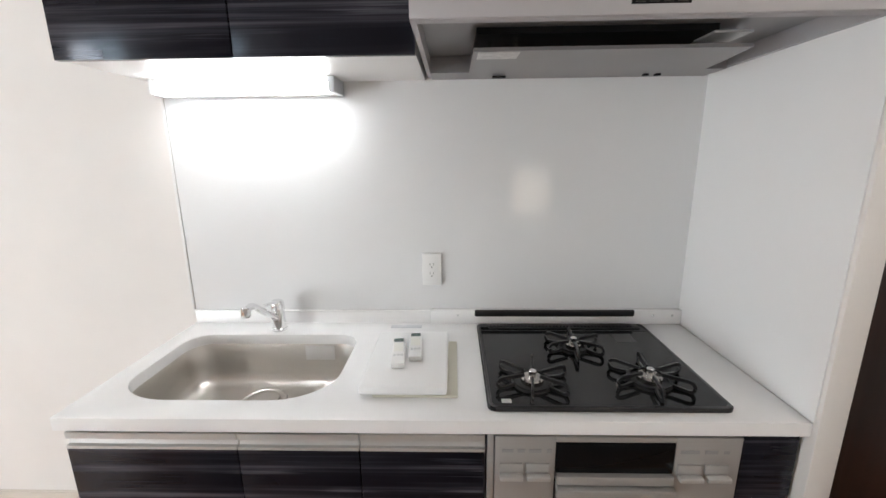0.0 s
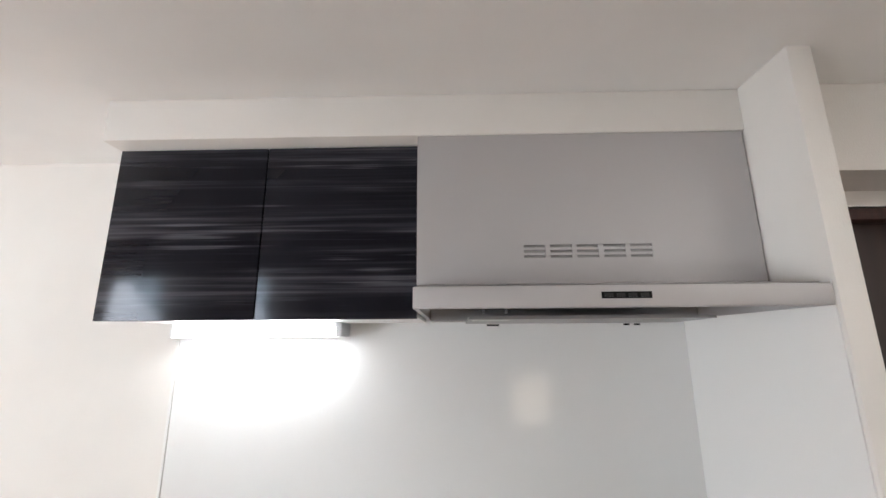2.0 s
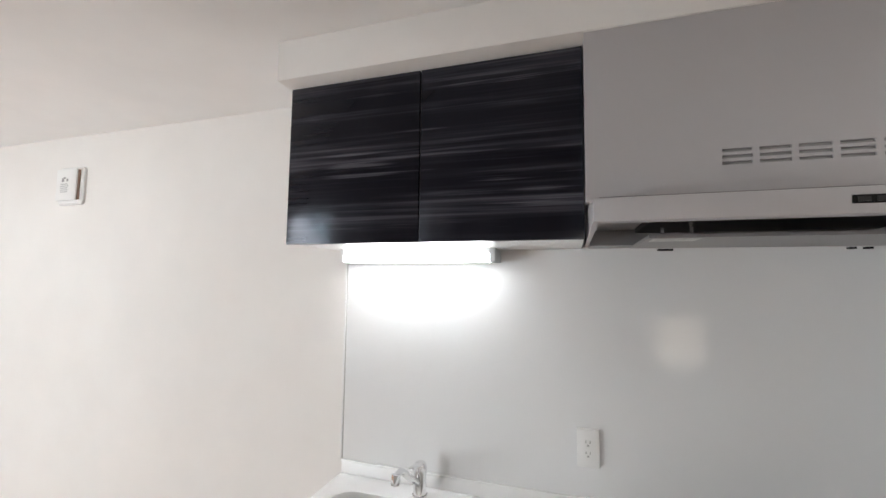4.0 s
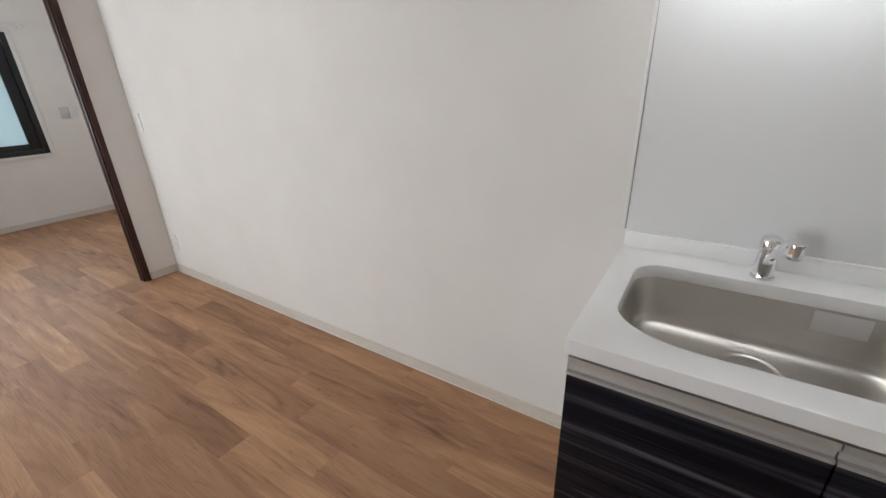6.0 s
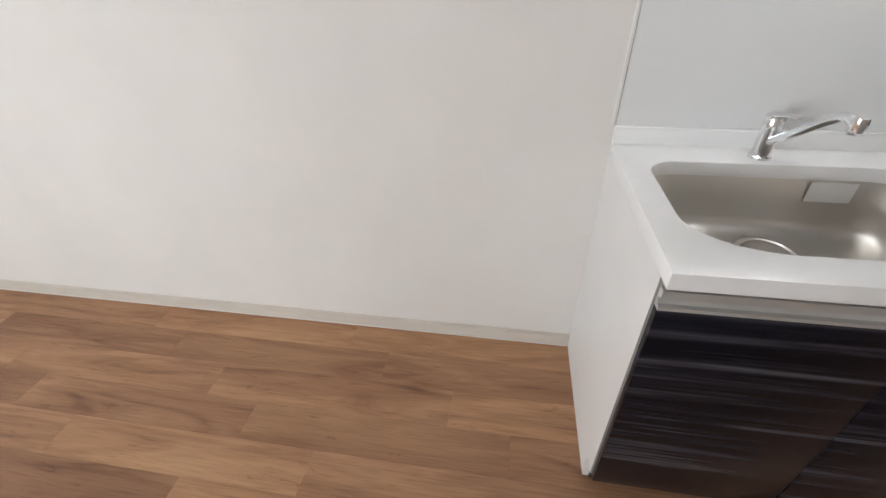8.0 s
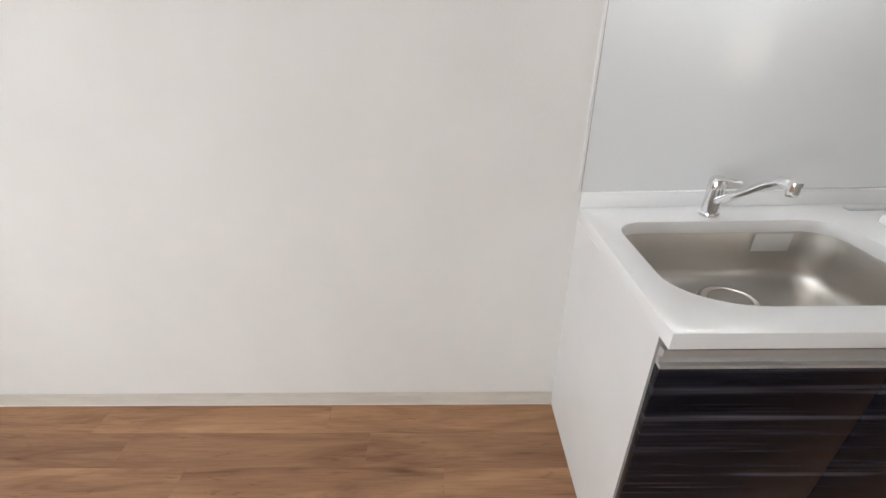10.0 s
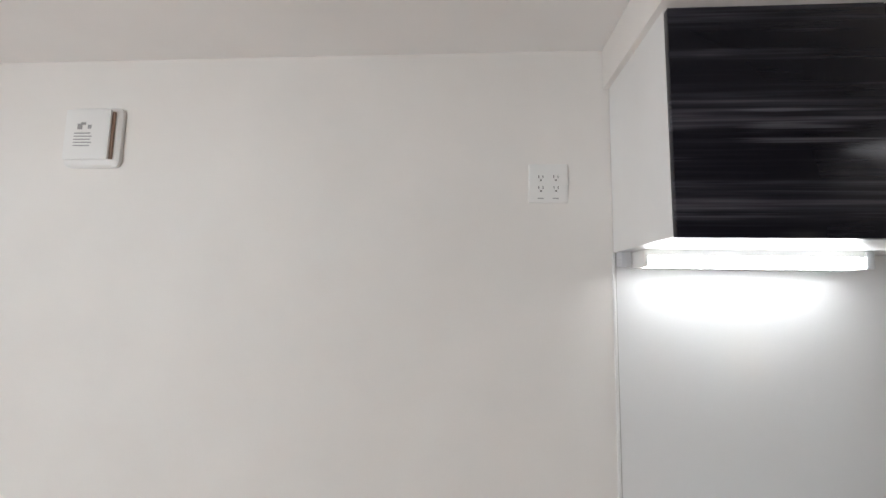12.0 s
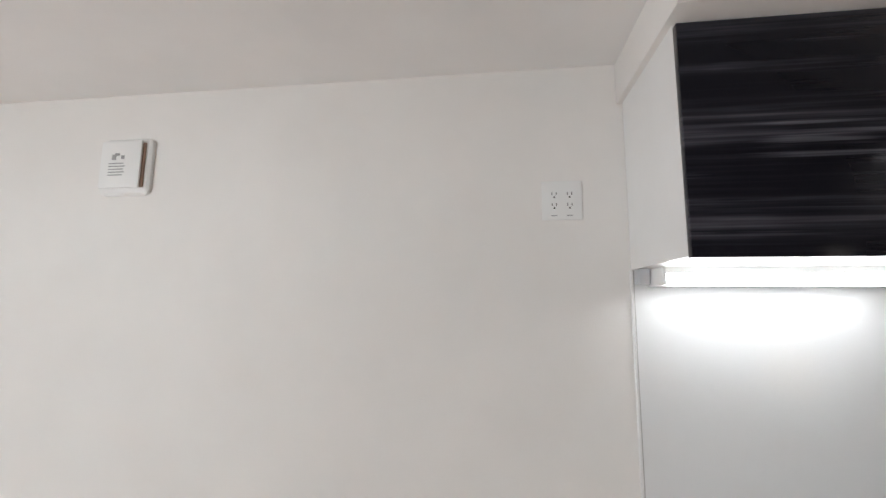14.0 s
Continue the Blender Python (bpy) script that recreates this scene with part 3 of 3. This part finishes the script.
lever_rings = [(-0.006, 0.958, 0.0165, 0.005), (-0.025, 0.963, 0.0165, 0.005), (-0.045, 0.968, 0.0145, 0.0045), (-0.066, 0.973, 0.013, 0.0042), (-0.080, 0.975, 0.010, 0.004), (-0.086, 0.9755, 0.005, 0.003)]
loops = [[bm.verts.new((TX + w * math.cos(a), TY + y, z + h * math.sin(a))) for a in (2 * math.pi * i / 20 for i in range(20))] for y, z, w, h in lever_rings]
for a, c in zip(loops, loops[1:]):
    for i in range(20):
        bm.faces.new((a[i], a[(i + 1) % 20], c[(i + 1) % 20], c[i]))
bm.faces.new(loops[0])
bm.faces.new(loops[-1])
part("lever", bm, CHROME, tap, smooth=True)

# ---- hob ----
hob = thing("gas_hob", (1.385, -0.305, 0.85), "black glass three-burner gas hob set in the worktop", "gas hob")
HX0, HX1, HY0, HY1 = 1.078, 1.684, -0.566, -0.046
bm = bmesh.new()
lo_ring = [bm.verts.new((x, y, 0.8505)) for x, y in rounded_rect(HX0, HX1, HY0, HY1, 0.022)]
hi_ring = [bm.verts.new((x, y, 0.8585)) for x, y in rounded_rect(HX0, HX1, HY0, HY1, 0.022)]
in_ring = [bm.verts.new((x, y, 0.8605)) for x, y in rounded_rect(HX0 + 0.004, HX1 - 0.004, HY0 + 0.004, HY1 - 0.004, 0.019)]
for a, b in ((lo_ring, hi_ring), (hi_ring, in_ring)):
    for i in range(len(a)):
        bm.faces.new((a[i], a[(i + 1) % len(a)], b[(i + 1) % len(a)], b[i]))
bm.faces.new(in_ring)
part("glass_plate", bm, GLASSBLACK, hob, "black glass plate")
bm = bmesh.new()
rim = [rounded_rect(HX0 + i, HX1 - i, HY0 + i, HY1 - i, 0.02 - i * 0.5) for i in (0.0035, 0.0055, 0.0105, 0.0125)]
rim_rings = [[bm.verts.new((x, y, z)) for x, y in pts] for pts, z in zip(rim, (0.8603, 0.8625, 0.8625, 0.8603))]
for a, b in zip(rim_rings, rim_rings[1:]):
    for i in range(len(a)):
        bm.faces.new((a[i], a[(i + 1) % len(a)], b[(i + 1) % len(a)], b[i]))
part("edge_trim", bm, TRIMBLACK, hob, "dark metal edging of the glass", True)
box("rear_divider", (HX0 + 0.013, -0.112, 0.8606), (HX1 - 0.013, -0.108, 0.8625), TRIMBLACK, hob, "raised line before the vents", 0.0008)
box("front_edge", (HX0 + 0.02, HY0 - 0.001, 0.8515), (HX1 - 0.02, HY0 + 0.010, 0.8625), IRON, hob, "raised black front edge", 0.002)
vent = box("exhaust_vent", (1.12, -0.098, 0.861), (1.655, -0.058, 0.866), IRON, hob, "black exhaust vent", 0.0015)
boxes("vent_ridge", [((1.135 + 0.0125 * i, -0.092, 0.866), (1.141 + 0.0125 * i, -0.066, 0.870)) for i in range(40)], IRON, vent, "row of small vent ridges", kind="stuff")
box("small_label", (1.115, -0.545, 0.8606), (1.140, -0.527, 0.8611), LABEL, hob, "tiny silver label")
box("warning_sticker", (1.535, -0.20, 0.8606), (1.60, -0.135, 0.8610), DARKPRINT, hob, "dark grey sticker")


def burner(cx, cy, r, spin):
    bm = bmesh.new()
    add_tube(bm, [((cx, cy, 0.8607), (0, 0, 1), r + 0.014), ((cx, cy, 0.864), (0, 0, 1), r + 0.012), ((cx, cy, 0.8645), (0, 0, 1), r)], 32)
    bn = part("burner", bm, IRON, hob, "black burner tray", True)
    bm = bmesh.new()
    add_tube(bm, [((cx, cy, 0.8646), (0, 0, 1), r * 0.72), ((cx, cy, 0.876), (0, 0, 1), r * 0.72), ((cx, cy, 0.880), (0, 0, 1), r * 0.62), ((cx, cy, 0.881), (0, 0, 1), r * 0.25)], 32)
    part("burner_cap", bm, BURNER, bn, "worn metal burner cap", True)
    bm = bmesh.new()
    add_tube(bm, [((cx, cy, 0.881), (0, 0, 1), 0.010), ((cx, cy, 0.897), (0, 0, 1), 0.010), ((cx, cy, 0.899), (0, 0, 1), 0.008)], 16)
    part("sensor", bm, CHROME, bn, "pot sensor pin", True)
    bm = bmesh.new()
    ring = [(cx + (r + 0.008) * math.cos(a), cy + (r + 0.008) * math.sin(a), 0.868) for a in (2 * math.pi * i / 32 for i in range(33))]
    add_path_bar(bm, ring, 0.007, 0.006)
    part("support_ring", bm, IRON, bn, "black pan support ring")
    for k in range(6):
        a = radians(spin + 60 * k)
        dx, dy = math.cos(a), math.sin(a)
        R = r + 0.062
        leg = [(cx + dx * q, cy + dy * q, z) for q, z in ((r + 0.006, 0.868), (R - 0.014, 0.863), (R - 0.004, 0.866), (R, 0.873), (R, 0.883),
                                                          (R - 0.004, 0.889), (R - 0.014, 0.892), (r * 0.62, 0.889))]
        bm = bmesh.new()
        add_path_bar(bm, leg, 0.0062, 0.0092)
        part("support_prong", bm, IRON, bn, "curved black pan support prong")


burner(1.208, -0.450, 0.042, 20)
burner(1.53, -0.437, 0.046, 22)
burner(1.377, -0.245, 0.032, 24)

ledge = thing("rear_ledge", (1.38, -0.02, 0.85), "white rear ledge with a black trim strip behind the hob", "worktop trim")
box("ledge_body", (0.907, -0.030, 0.8505), (1.834, -0.0045, 0.905), COUNTER, ledge, "white ledge", 0.002)
bm = bmesh.new()
add_box(bm, (1.072, -0.036, 0.882), (1.66, -0.024, 0.908), 0.005, 3)
part("black_strip", bm, IRON, ledge, "black enamelled strip", True)
for x in (1.01, 1.73, 1.80):
    bm = bmesh.new()
    add_tube(bm, [((x, -0.030, 0.885), (0, -1, 0), 0.004), ((x, -0.0315, 0.885), (0, -1, 0), 0.003)], 12)
    part("screw", bm, CHROME, ledge, "small screw", True)

# ---- wall cabinets ----
cab = thing("wall_cabinet", (0.45, -0.19, 1.715), "wall cabinet with two near-black streaked gloss doors", "kitchen cabinet")
UY, UZ0, UZ1 = -0.383, 1.712, 2.232
box("body", (-0.006, UY + 0.019, UZ0 + 0.004), (0.902, -0.0045, UZ1 + 0.003), WHITE, cab, "white cabinet body")
for x0, x1 in ((-0.006, 0.4463), (0.4507, 0.902)):
    box("door", (x0, UY, UZ0), (x1, UY + 0.018, UZ1 - 0.006), DARK, cab, "glossy near-black streaked wood door", 0.001)

# ---- range hood ----
hood = thing("range_hood", (1.38, -0.3, 1.72), "silver range hood with a wide front visor above the hob", "range hood")
HB0, HB1, HYF = 0.905, 1.834, -0.430
xs = [HB0]
for g in range(5):
    x0 = 1.196 + g * 0.0717
    xs += [x0, x0 + 0.0585]
xs.append(HB1)
zs = [1.80]
for k in range(3):
    zs += [1.869 + k * 0.0145, 1.8765 + k * 0.0145]
zs.append(2.2335)
bm = bmesh.new()
grid = [[bm.verts.new((x, HYF, z)) for z in zs] for x in xs]
for i in range(len(xs) - 1):
    for j in range(len(zs) - 1):
        if i % 2 == 1 and j % 2 == 1:
            continue
        bm.faces.new((grid[i][j], grid[i + 1][j], grid[i + 1][j + 1], grid[i][j + 1]))
made = bmesh.ops.extrude_face_region(bm, geom=list(bm.faces))
for v in (g for g in made["geom"] if isinstance(g, bmesh.types.BMVert)):
    v.co.y += 0.004
part("front_plate", bm, HOOD, hood, "silver front plate with vent slots")
box("slot_backing", (1.19, HYF + 0.006, 1.86), (1.56, HYF + 0.012, 1.92), HOODIN, hood, "grey backing behind the slots")
box("body", (HB0, HYF + 0.013, 1.80), (HB1, -0.0045, 2.2335), HOOD, hood, "silver hood body")
VX0, VX1, VYF, VZ0, VZ1 = 0.912, WING - 0.005, -0.607, 1.724, 1.772
boxes("visor", [((VX0, VYF, VZ0), (VX1, VYF + 0.008, VZ1))], HOOD, hood, "silver front visor", 0.0025)
box("visor_flange", (VX0 + 0.0125, VYF + 0.0085, VZ0), (VX1 - 0.0125, VYF + 0.032, VZ0 + 0.004), HOOD, hood, "light folded flange of the visor")
box("filter_tab", (1.61, -0.40, 1.744), (1.70, -0.31, 1.7495), ALU, hood, "bright metal tab beside the filter opening", 0.001)
for x in (1.085, 1.15):
    box("filter_clip", (x, -0.335, 1.728), (x + 0.008, -0.325, 1.7495), CHROME, hood, "small bright clip")
bm = bmesh.new()
top_a = [bm.verts.new(p) for p in ((VX0, VYF + 0.008, VZ1 - 0.002), (VX1, VYF + 0.008, VZ1 - 0.002), (VX1, HYF, 1.7995), (VX0, HYF, 1.7995), )]
low_a = [bm.verts.new((v.co.x, v.co.y, v.co.z - 0.006)) for v in top_a]
bm.faces.new(top_a)
bm.faces.new(low_a)
for i in range(4):
    bm.faces.new((top_a[i], top_a[(i + 1) % 4], low_a[(i + 1) % 4], low_a[i]))
part("visor_top", bm, HOOD, hood, "sloping silver visor top")
for name, x0, x1 in (("visor_side", VX0, VX0 + 0.012), ("visor_side", VX1 - 0.012, VX1)):
    bm = bmesh.new()
    pr = [(VYF + 0.0085, VZ0), (VYF + 0.0085, VZ1 - 0.009), (HYF, 1.793), (-0.005, 1.793), (-0.005, 1.724), (-0.05, 1.722)]
    a = [bm.verts.new((x0, y, z)) for y, z in pr]
    b = [bm.verts.new((x1, y, z)) for y, z in pr]
    bm.faces.new(a)
    bm.faces.new(b)
    for i in range(6):
        bm.faces.new((a[i], a[(i + 1) % 6], b[(i + 1) % 6], b[i]))
    part(name, bm, HOOD, hood, "silver visor side")
for x in (1.11, 1.475, 1.72):
    bm = bmesh.new()
    add_tube(bm, [((x, -0.52, 1.765), (0, 0, -1), 0.006), ((x, -0.52, 1.760), (0, 0, -1), 0.006), ((x, -0.52, 1.758), (0, 0, -1), 0.003)], 14)
    part("fixing_screw", bm, CHROME, hood, "bright fixing screw", True)
box("inner_lining", (VX0 + 0.0125, -0.59, 1.765), (VX1 - 0.0125, -0.1, 1.777), HOODIN, hood, "grey inner lining")
box("filter_opening", (1.052, -0.40, 1.750), (1.62, -0.15, 1.7645), BLACKIN, hood, "black filter opening")
bm = bmesh.new()
pl0 = [(1.044, -0.422, 1.707), (1.69, -0.422, 1.707), (1.735, -0.13, 1.706), (1.044, -0.13, 1.706)]
a = [bm.verts.new(p) for p in pl0]
b = [bm.verts.new((p[0], p[1], p[2] + 0.008)) for p in pl0]
bm.faces.new(a)
bm.faces.new(b)
for i in range(4):
    bm.faces.new((a[i], a[(i + 1) % 4], b[(i + 1) % 4], b[i]))
plate = part("baffle_plate", bm, HOODIN, hood, "grey steel baffle plate under the hood")
box("plate_label", (1.055, -0.415, 1.7055), (1.155, -0.345, 1.7065), LABEL, plate, "pale label")
for x in (1.115, 1.57, 1.605):
    box("clip", (x, -0.136, 1.698), (x + (0.04 if x < 1.2 else 0.014), -0.120, 1.7035), BLACKIN, plate, "small dark clip")
box("rear_lining", (0.9255, -0.12, 1.7165), (1.8205, -0.0055, 1.764), HOODIN, hood, "grey rear lining")
sw = box("switch_panel", (1.330, VYF - 0.0015, 1.742), (1.440, VYF, 1.757), BLACKIN, hood, "black switch panel")
for i in range(4):
    box("switch_button", (1.337 + 0.026 * i, VYF - 0.003, 1.745), (1.355 + 0.026 * i, VYF - 0.0015, 1.754), IRON, sw, "small black button")

# ---- lamp under the cabinet ----
lamp = thing("cabinet_lamp", (0.33, -0.06, 1.67), "lit white slim kitchen lamp under the wall cabinet", "lamp")
boxes("housing", [((0.046, -0.068, 1.667), (0.604, -0.0045, 1.7155)), ((0.046, -0.116, 1.698), (0.604, -0.0685, 1.7155))], PLASTIC, lamp, "white housing")
box("end_cap", (0.604, -0.120, 1.667), (0.626, -0.0045, 1.7155), GREYPLASTIC, lamp, "grey end cap", 0.004)
box("end_cap", (0.034, -0.120, 1.667), (0.046, -0.0045, 1.7155), PLASTIC, lamp, "pale end cap", 0.004)
bm = bmesh.new()
add_box(bm, (0.0465, -0.119, 1.668), (0.6035, -0.0685, 1.6975), 0.008, 3)
part("diffuser", bm, DIFFUSER, lamp, "glowing white diffuser", "edges")
box("wall_bracket", (0.002, -0.045, 1.672), (0.031, -0.0045, 1.7155), GREYPLASTIC, lamp, "grey bracket block", 0.001)

# ---- sockets and wall fittings ----


def socket(x0, x1, z0, z1, y, gangs, thick, label, slot=SLOT):
    so = thing("wall_socket", ((x0 + x1) / 2, y, (z0 + z1) / 2), label, "wall socket")
    pl_ = box("cover_plate", (x0, y - thick, z0), (x1, y, z1), PLASTIC, so, "white cover plate", 0.002)
    cz = (z0 + z1) / 2
    for g in range(gangs):
        cx = (x0 + x1) / 2 + (g - (gangs - 1) / 2) * 0.046
        for k, dz in enumerate((0.016, -0.018)):
            face = box("outlet", (cx - 0.013, y - thick - 0.001, cz + dz - 0.013), (cx + 0.013, y - thick, cz + dz + 0.013), PLASTIC, so, "double slot outlet")
            boxes("slots", [((cx - 0.0075, y - thick - 0.0016, cz + dz), (cx - 0.0052, y - thick - 0.001, cz + dz + 0.009)),
                            ((cx + 0.0052, y - thick - 0.0016, cz + dz), (cx + 0.0075, y - thick - 0.001, cz + dz + 0.009)),
                            ((cx - 0.0024, y - thick - 0.0016, cz + dz - 0.009), (cx + 0.0024, y - thick - 0.001, cz + dz - 0.004))], slot, face, "dark slots")
        if gangs > 1:
            box("print_mark", (cx - 0.010, y - thick - 0.0005, cz - 0.049), (cx + 0.008, y - thick, cz - 0.046), GREYPRINT, so, "tiny grey print mark")
    return so


socket(0.879, 0.949, 1.000, 1.121, -0.004, 1, 0.014, "white double wall socket on the splash panel", PALESLOT)
socket(-0.257, -0.138, 1.869, 1.991, 0.0, 2, 0.006, "white four-way wall socket beside the wall cabinet")
socket(-3.215, -3.145, 0.20, 0.32, 0.0, 1, 0.006, "white wall socket low on the wall by the corner")

airvent = thing("air_vent", (-1.69, 0, 2.09), "square white plastic air vent with a pop-out cover on the wall", "air vent")
bm = bmesh.new()
o = [bm.verts.new((x, 0.0, z)) for x, z in rounded_rect(-1.797, -1.603, 1.984, 2.190, 0.022, 6)]
o2 = [bm.verts.new((x, -0.012, z)) for x, z in rounded_rect(-1.797, -1.603, 1.984, 2.190, 0.022, 6)]
o3 = [bm.verts.new((x, -0.018, z)) for x, z in rounded_rect(-1.789, -1.611, 1.992, 2.182, 0.018, 6)]
for a, b in ((o, o2), (o2, o3)):
    for i in range(len(a)):
        bm.faces.new((a[i], a[(i + 1) % len(a)], b[(i + 1) % len(a)], b[i]))
bm.faces.new(o3)
part("base_frame", bm, PLASTIC, airvent, "white rounded base frame", True)
box("filter_core", (-1.773, -0.0255, 2.010), (-1.621, -0.0185, 2.170), FILTER, airvent, "brownish filter edge")
cover = box("cover", (-1.784, -0.034, 2.006), (-1.627, -0.026, 2.176), PLASTIC, airvent, "white square cover", 0.003)
boxes("sticker_print", [((-1.748, -0.0352, 2.092 - 0.0105 * i), (-1.692 + 0.006 * (i % 2), -0.0341, 2.0955 - 0.0105 * i)) for i in range(5)]
      + [((-1.738, -0.0352, 2.107), (-1.722, -0.0341, 2.126)), ((-1.727, -0.0352, 2.122), (-1.710, -0.0341, 2.131)), ((-1.702, -0.0352, 2.109), (-1.690, -0.0341, 2.122))], GREYPRINT, cover, "small grey printed lines")

for y0 in (0.345, 0.425):
    s = thing("wall_switch", (DX0, y0 + 0.03, 1.14), "small white wall switch plate in the next room", "wall switch", "switches in the next room")
    box("switch_plate", (DX0, y0, 1.09), (DX0 + 0.012, y0 + 0.072, 1.21), PLASTIC if y0 > 0.4 else GREYPLASTIC, s, "", 0.002)
sw3 = thing("wall_switch", (-3.2, 0, 1.15), "small white wall switch plate by the corner", "wall switch")
box("switch_plate", (-3.225, -0.006, 1.09), (-3.155, 0.0, 1.21), PLASTIC, sw3, "", 0.002)

# ---- loose things on the worktop ----
pack = thing("film_package", (0.87, -0.3, 0.85), "flat white package in thin film on the worktop", "package")
bm = bmesh.new()
add_box(bm, (0.743, -0.512, 0.858), (0.976, -0.165, 0.884), 0.007, 3)
part("package_body", bm, FOAM, pack, smooth="edges")
box("paper_layer", (0.780, -0.509, 0.8505), (1.004, -0.19, 0.8575), PAPER, pack, "cream cardboard layer under the package", 0.001)
strip = thing("label_strip", (0.82, -0.1, 0.85), "grey paper label strip on the worktop", "label")
box("strip", (0.762, -0.066, 0.8505), (0.876, -0.040, 0.8525), GREYPLASTIC, strip, bevel=0.0005)


def remote(cx, cy, turn, label):
    r = thing("remote_control", (0, 0, 0), label, "remote control", "remote controls on the package")
    body = box("remote_body", (-0.0195, -0.082, 0.0), (0.0195, 0.082, 0.019), PLASTIC, r, "white casing", 0.0055)
    box("display", (-0.015, 0.052, 0.019), (0.015, 0.074, 0.0198), GREYLCD, body, "grey display")
    box("sticker", (-0.0145, -0.012, 0.019), (0.0145, 0.044, 0.0196), PALELABEL, body, "pale sticker")
    for i in range(3):
        box("button", (-0.014 + 0.010 * i, -0.040, 0.019), (-0.007 + 0.011 * i, -0.030, 0.0200), BUTTON, body, "small pale grey button")
    r.matrix_basis = pose(cx, cy, 0.8841, 0, 0, turn)
    return r


remote(0.828, -0.340, 6, "white air conditioner remote control lying on the package")
remote(0.876, -0.300, 4, "white air conditioner remote control lying beside the other one")

# ---- added fill panel on the ceiling, out of view, brightens the hob side ----
cl = thing("fill_panel", (2.5, -1.5, H), "added rectangular white fill panel glowing on the ceiling, out of view", "lamp")
box("fill_frame", (2.08, -1.82, H - 0.03), (2.92, -1.18, H - 0.0005), WHITE, cl, "white frame", 0.004)
box("fill_face", (2.10, -1.80, H - 0.05), (2.90, -1.20, H - 0.0305), FILLGLOW, cl, "glowing flat face of the added fill panel", 0.004)

# ---- floor planks, last ----
PL, PW = 0.905, 0.1415
STARTS = [-0.886, -0.709, -0.43, -0.22, -0.845]
bm = bmesh.new()
add_box(bm, (0.0002, -PW + 0.0002, -0.006), (PL - 0.0002, -0.0002, 0.0), 0.0004, 1)
plank_mesh = bpy.data.meshes.new("plank")
bm.to_mesh(plank_mesh)
bm.free()
plank_mesh.materials.append(WALNUT)


def lay(x_from, x_to, y_from, y_to):
    row = math.floor(-y_to / PW)
    while -row * PW > y_from + 0.001:
        y = -row * PW
        random.seed(row * 7 + 3)
        start = STARTS[row] if 0 <= row < 5 else random.uniform(-0.9, 0)
        k = math.ceil((x_from - start) / PL) - 1
        while start + k * PL < x_to:
            a, b = max(start + k * PL, x_from), min(start + (k + 1) * PL, x_to)
            ya, yb = min(y, y_to), max(y - PW, y_from)
            if b - a > 0.02 and ya - yb > 0.01:
                if b - a > PL - 0.01 and ya - yb > PW - 0.001:
                    ob = new("plank", plank_mesh)
                    ob.location = (a, y, 0)
                else:
                    m2 = bmesh.new()
                    add_box(m2, (0, yb - ya + 0.0002, -0.006), (b - a - 0.0002, -0.0002, 0.0), 0.0004, 1)
                    me = bpy.data.meshes.new("plank")
                    m2.to_mesh(me)
                    m2.free()
                    me.materials.append(WALNUT)
                    ob = new("plank", me)
                    ob.location = (a, ya, 0)
                ob.parent = subfloor
            k += 1
        row += 1


lay(DX1, XE, YS, 0.0)
lay(DX0, DX1 - 0.0005, YS, 1.5)
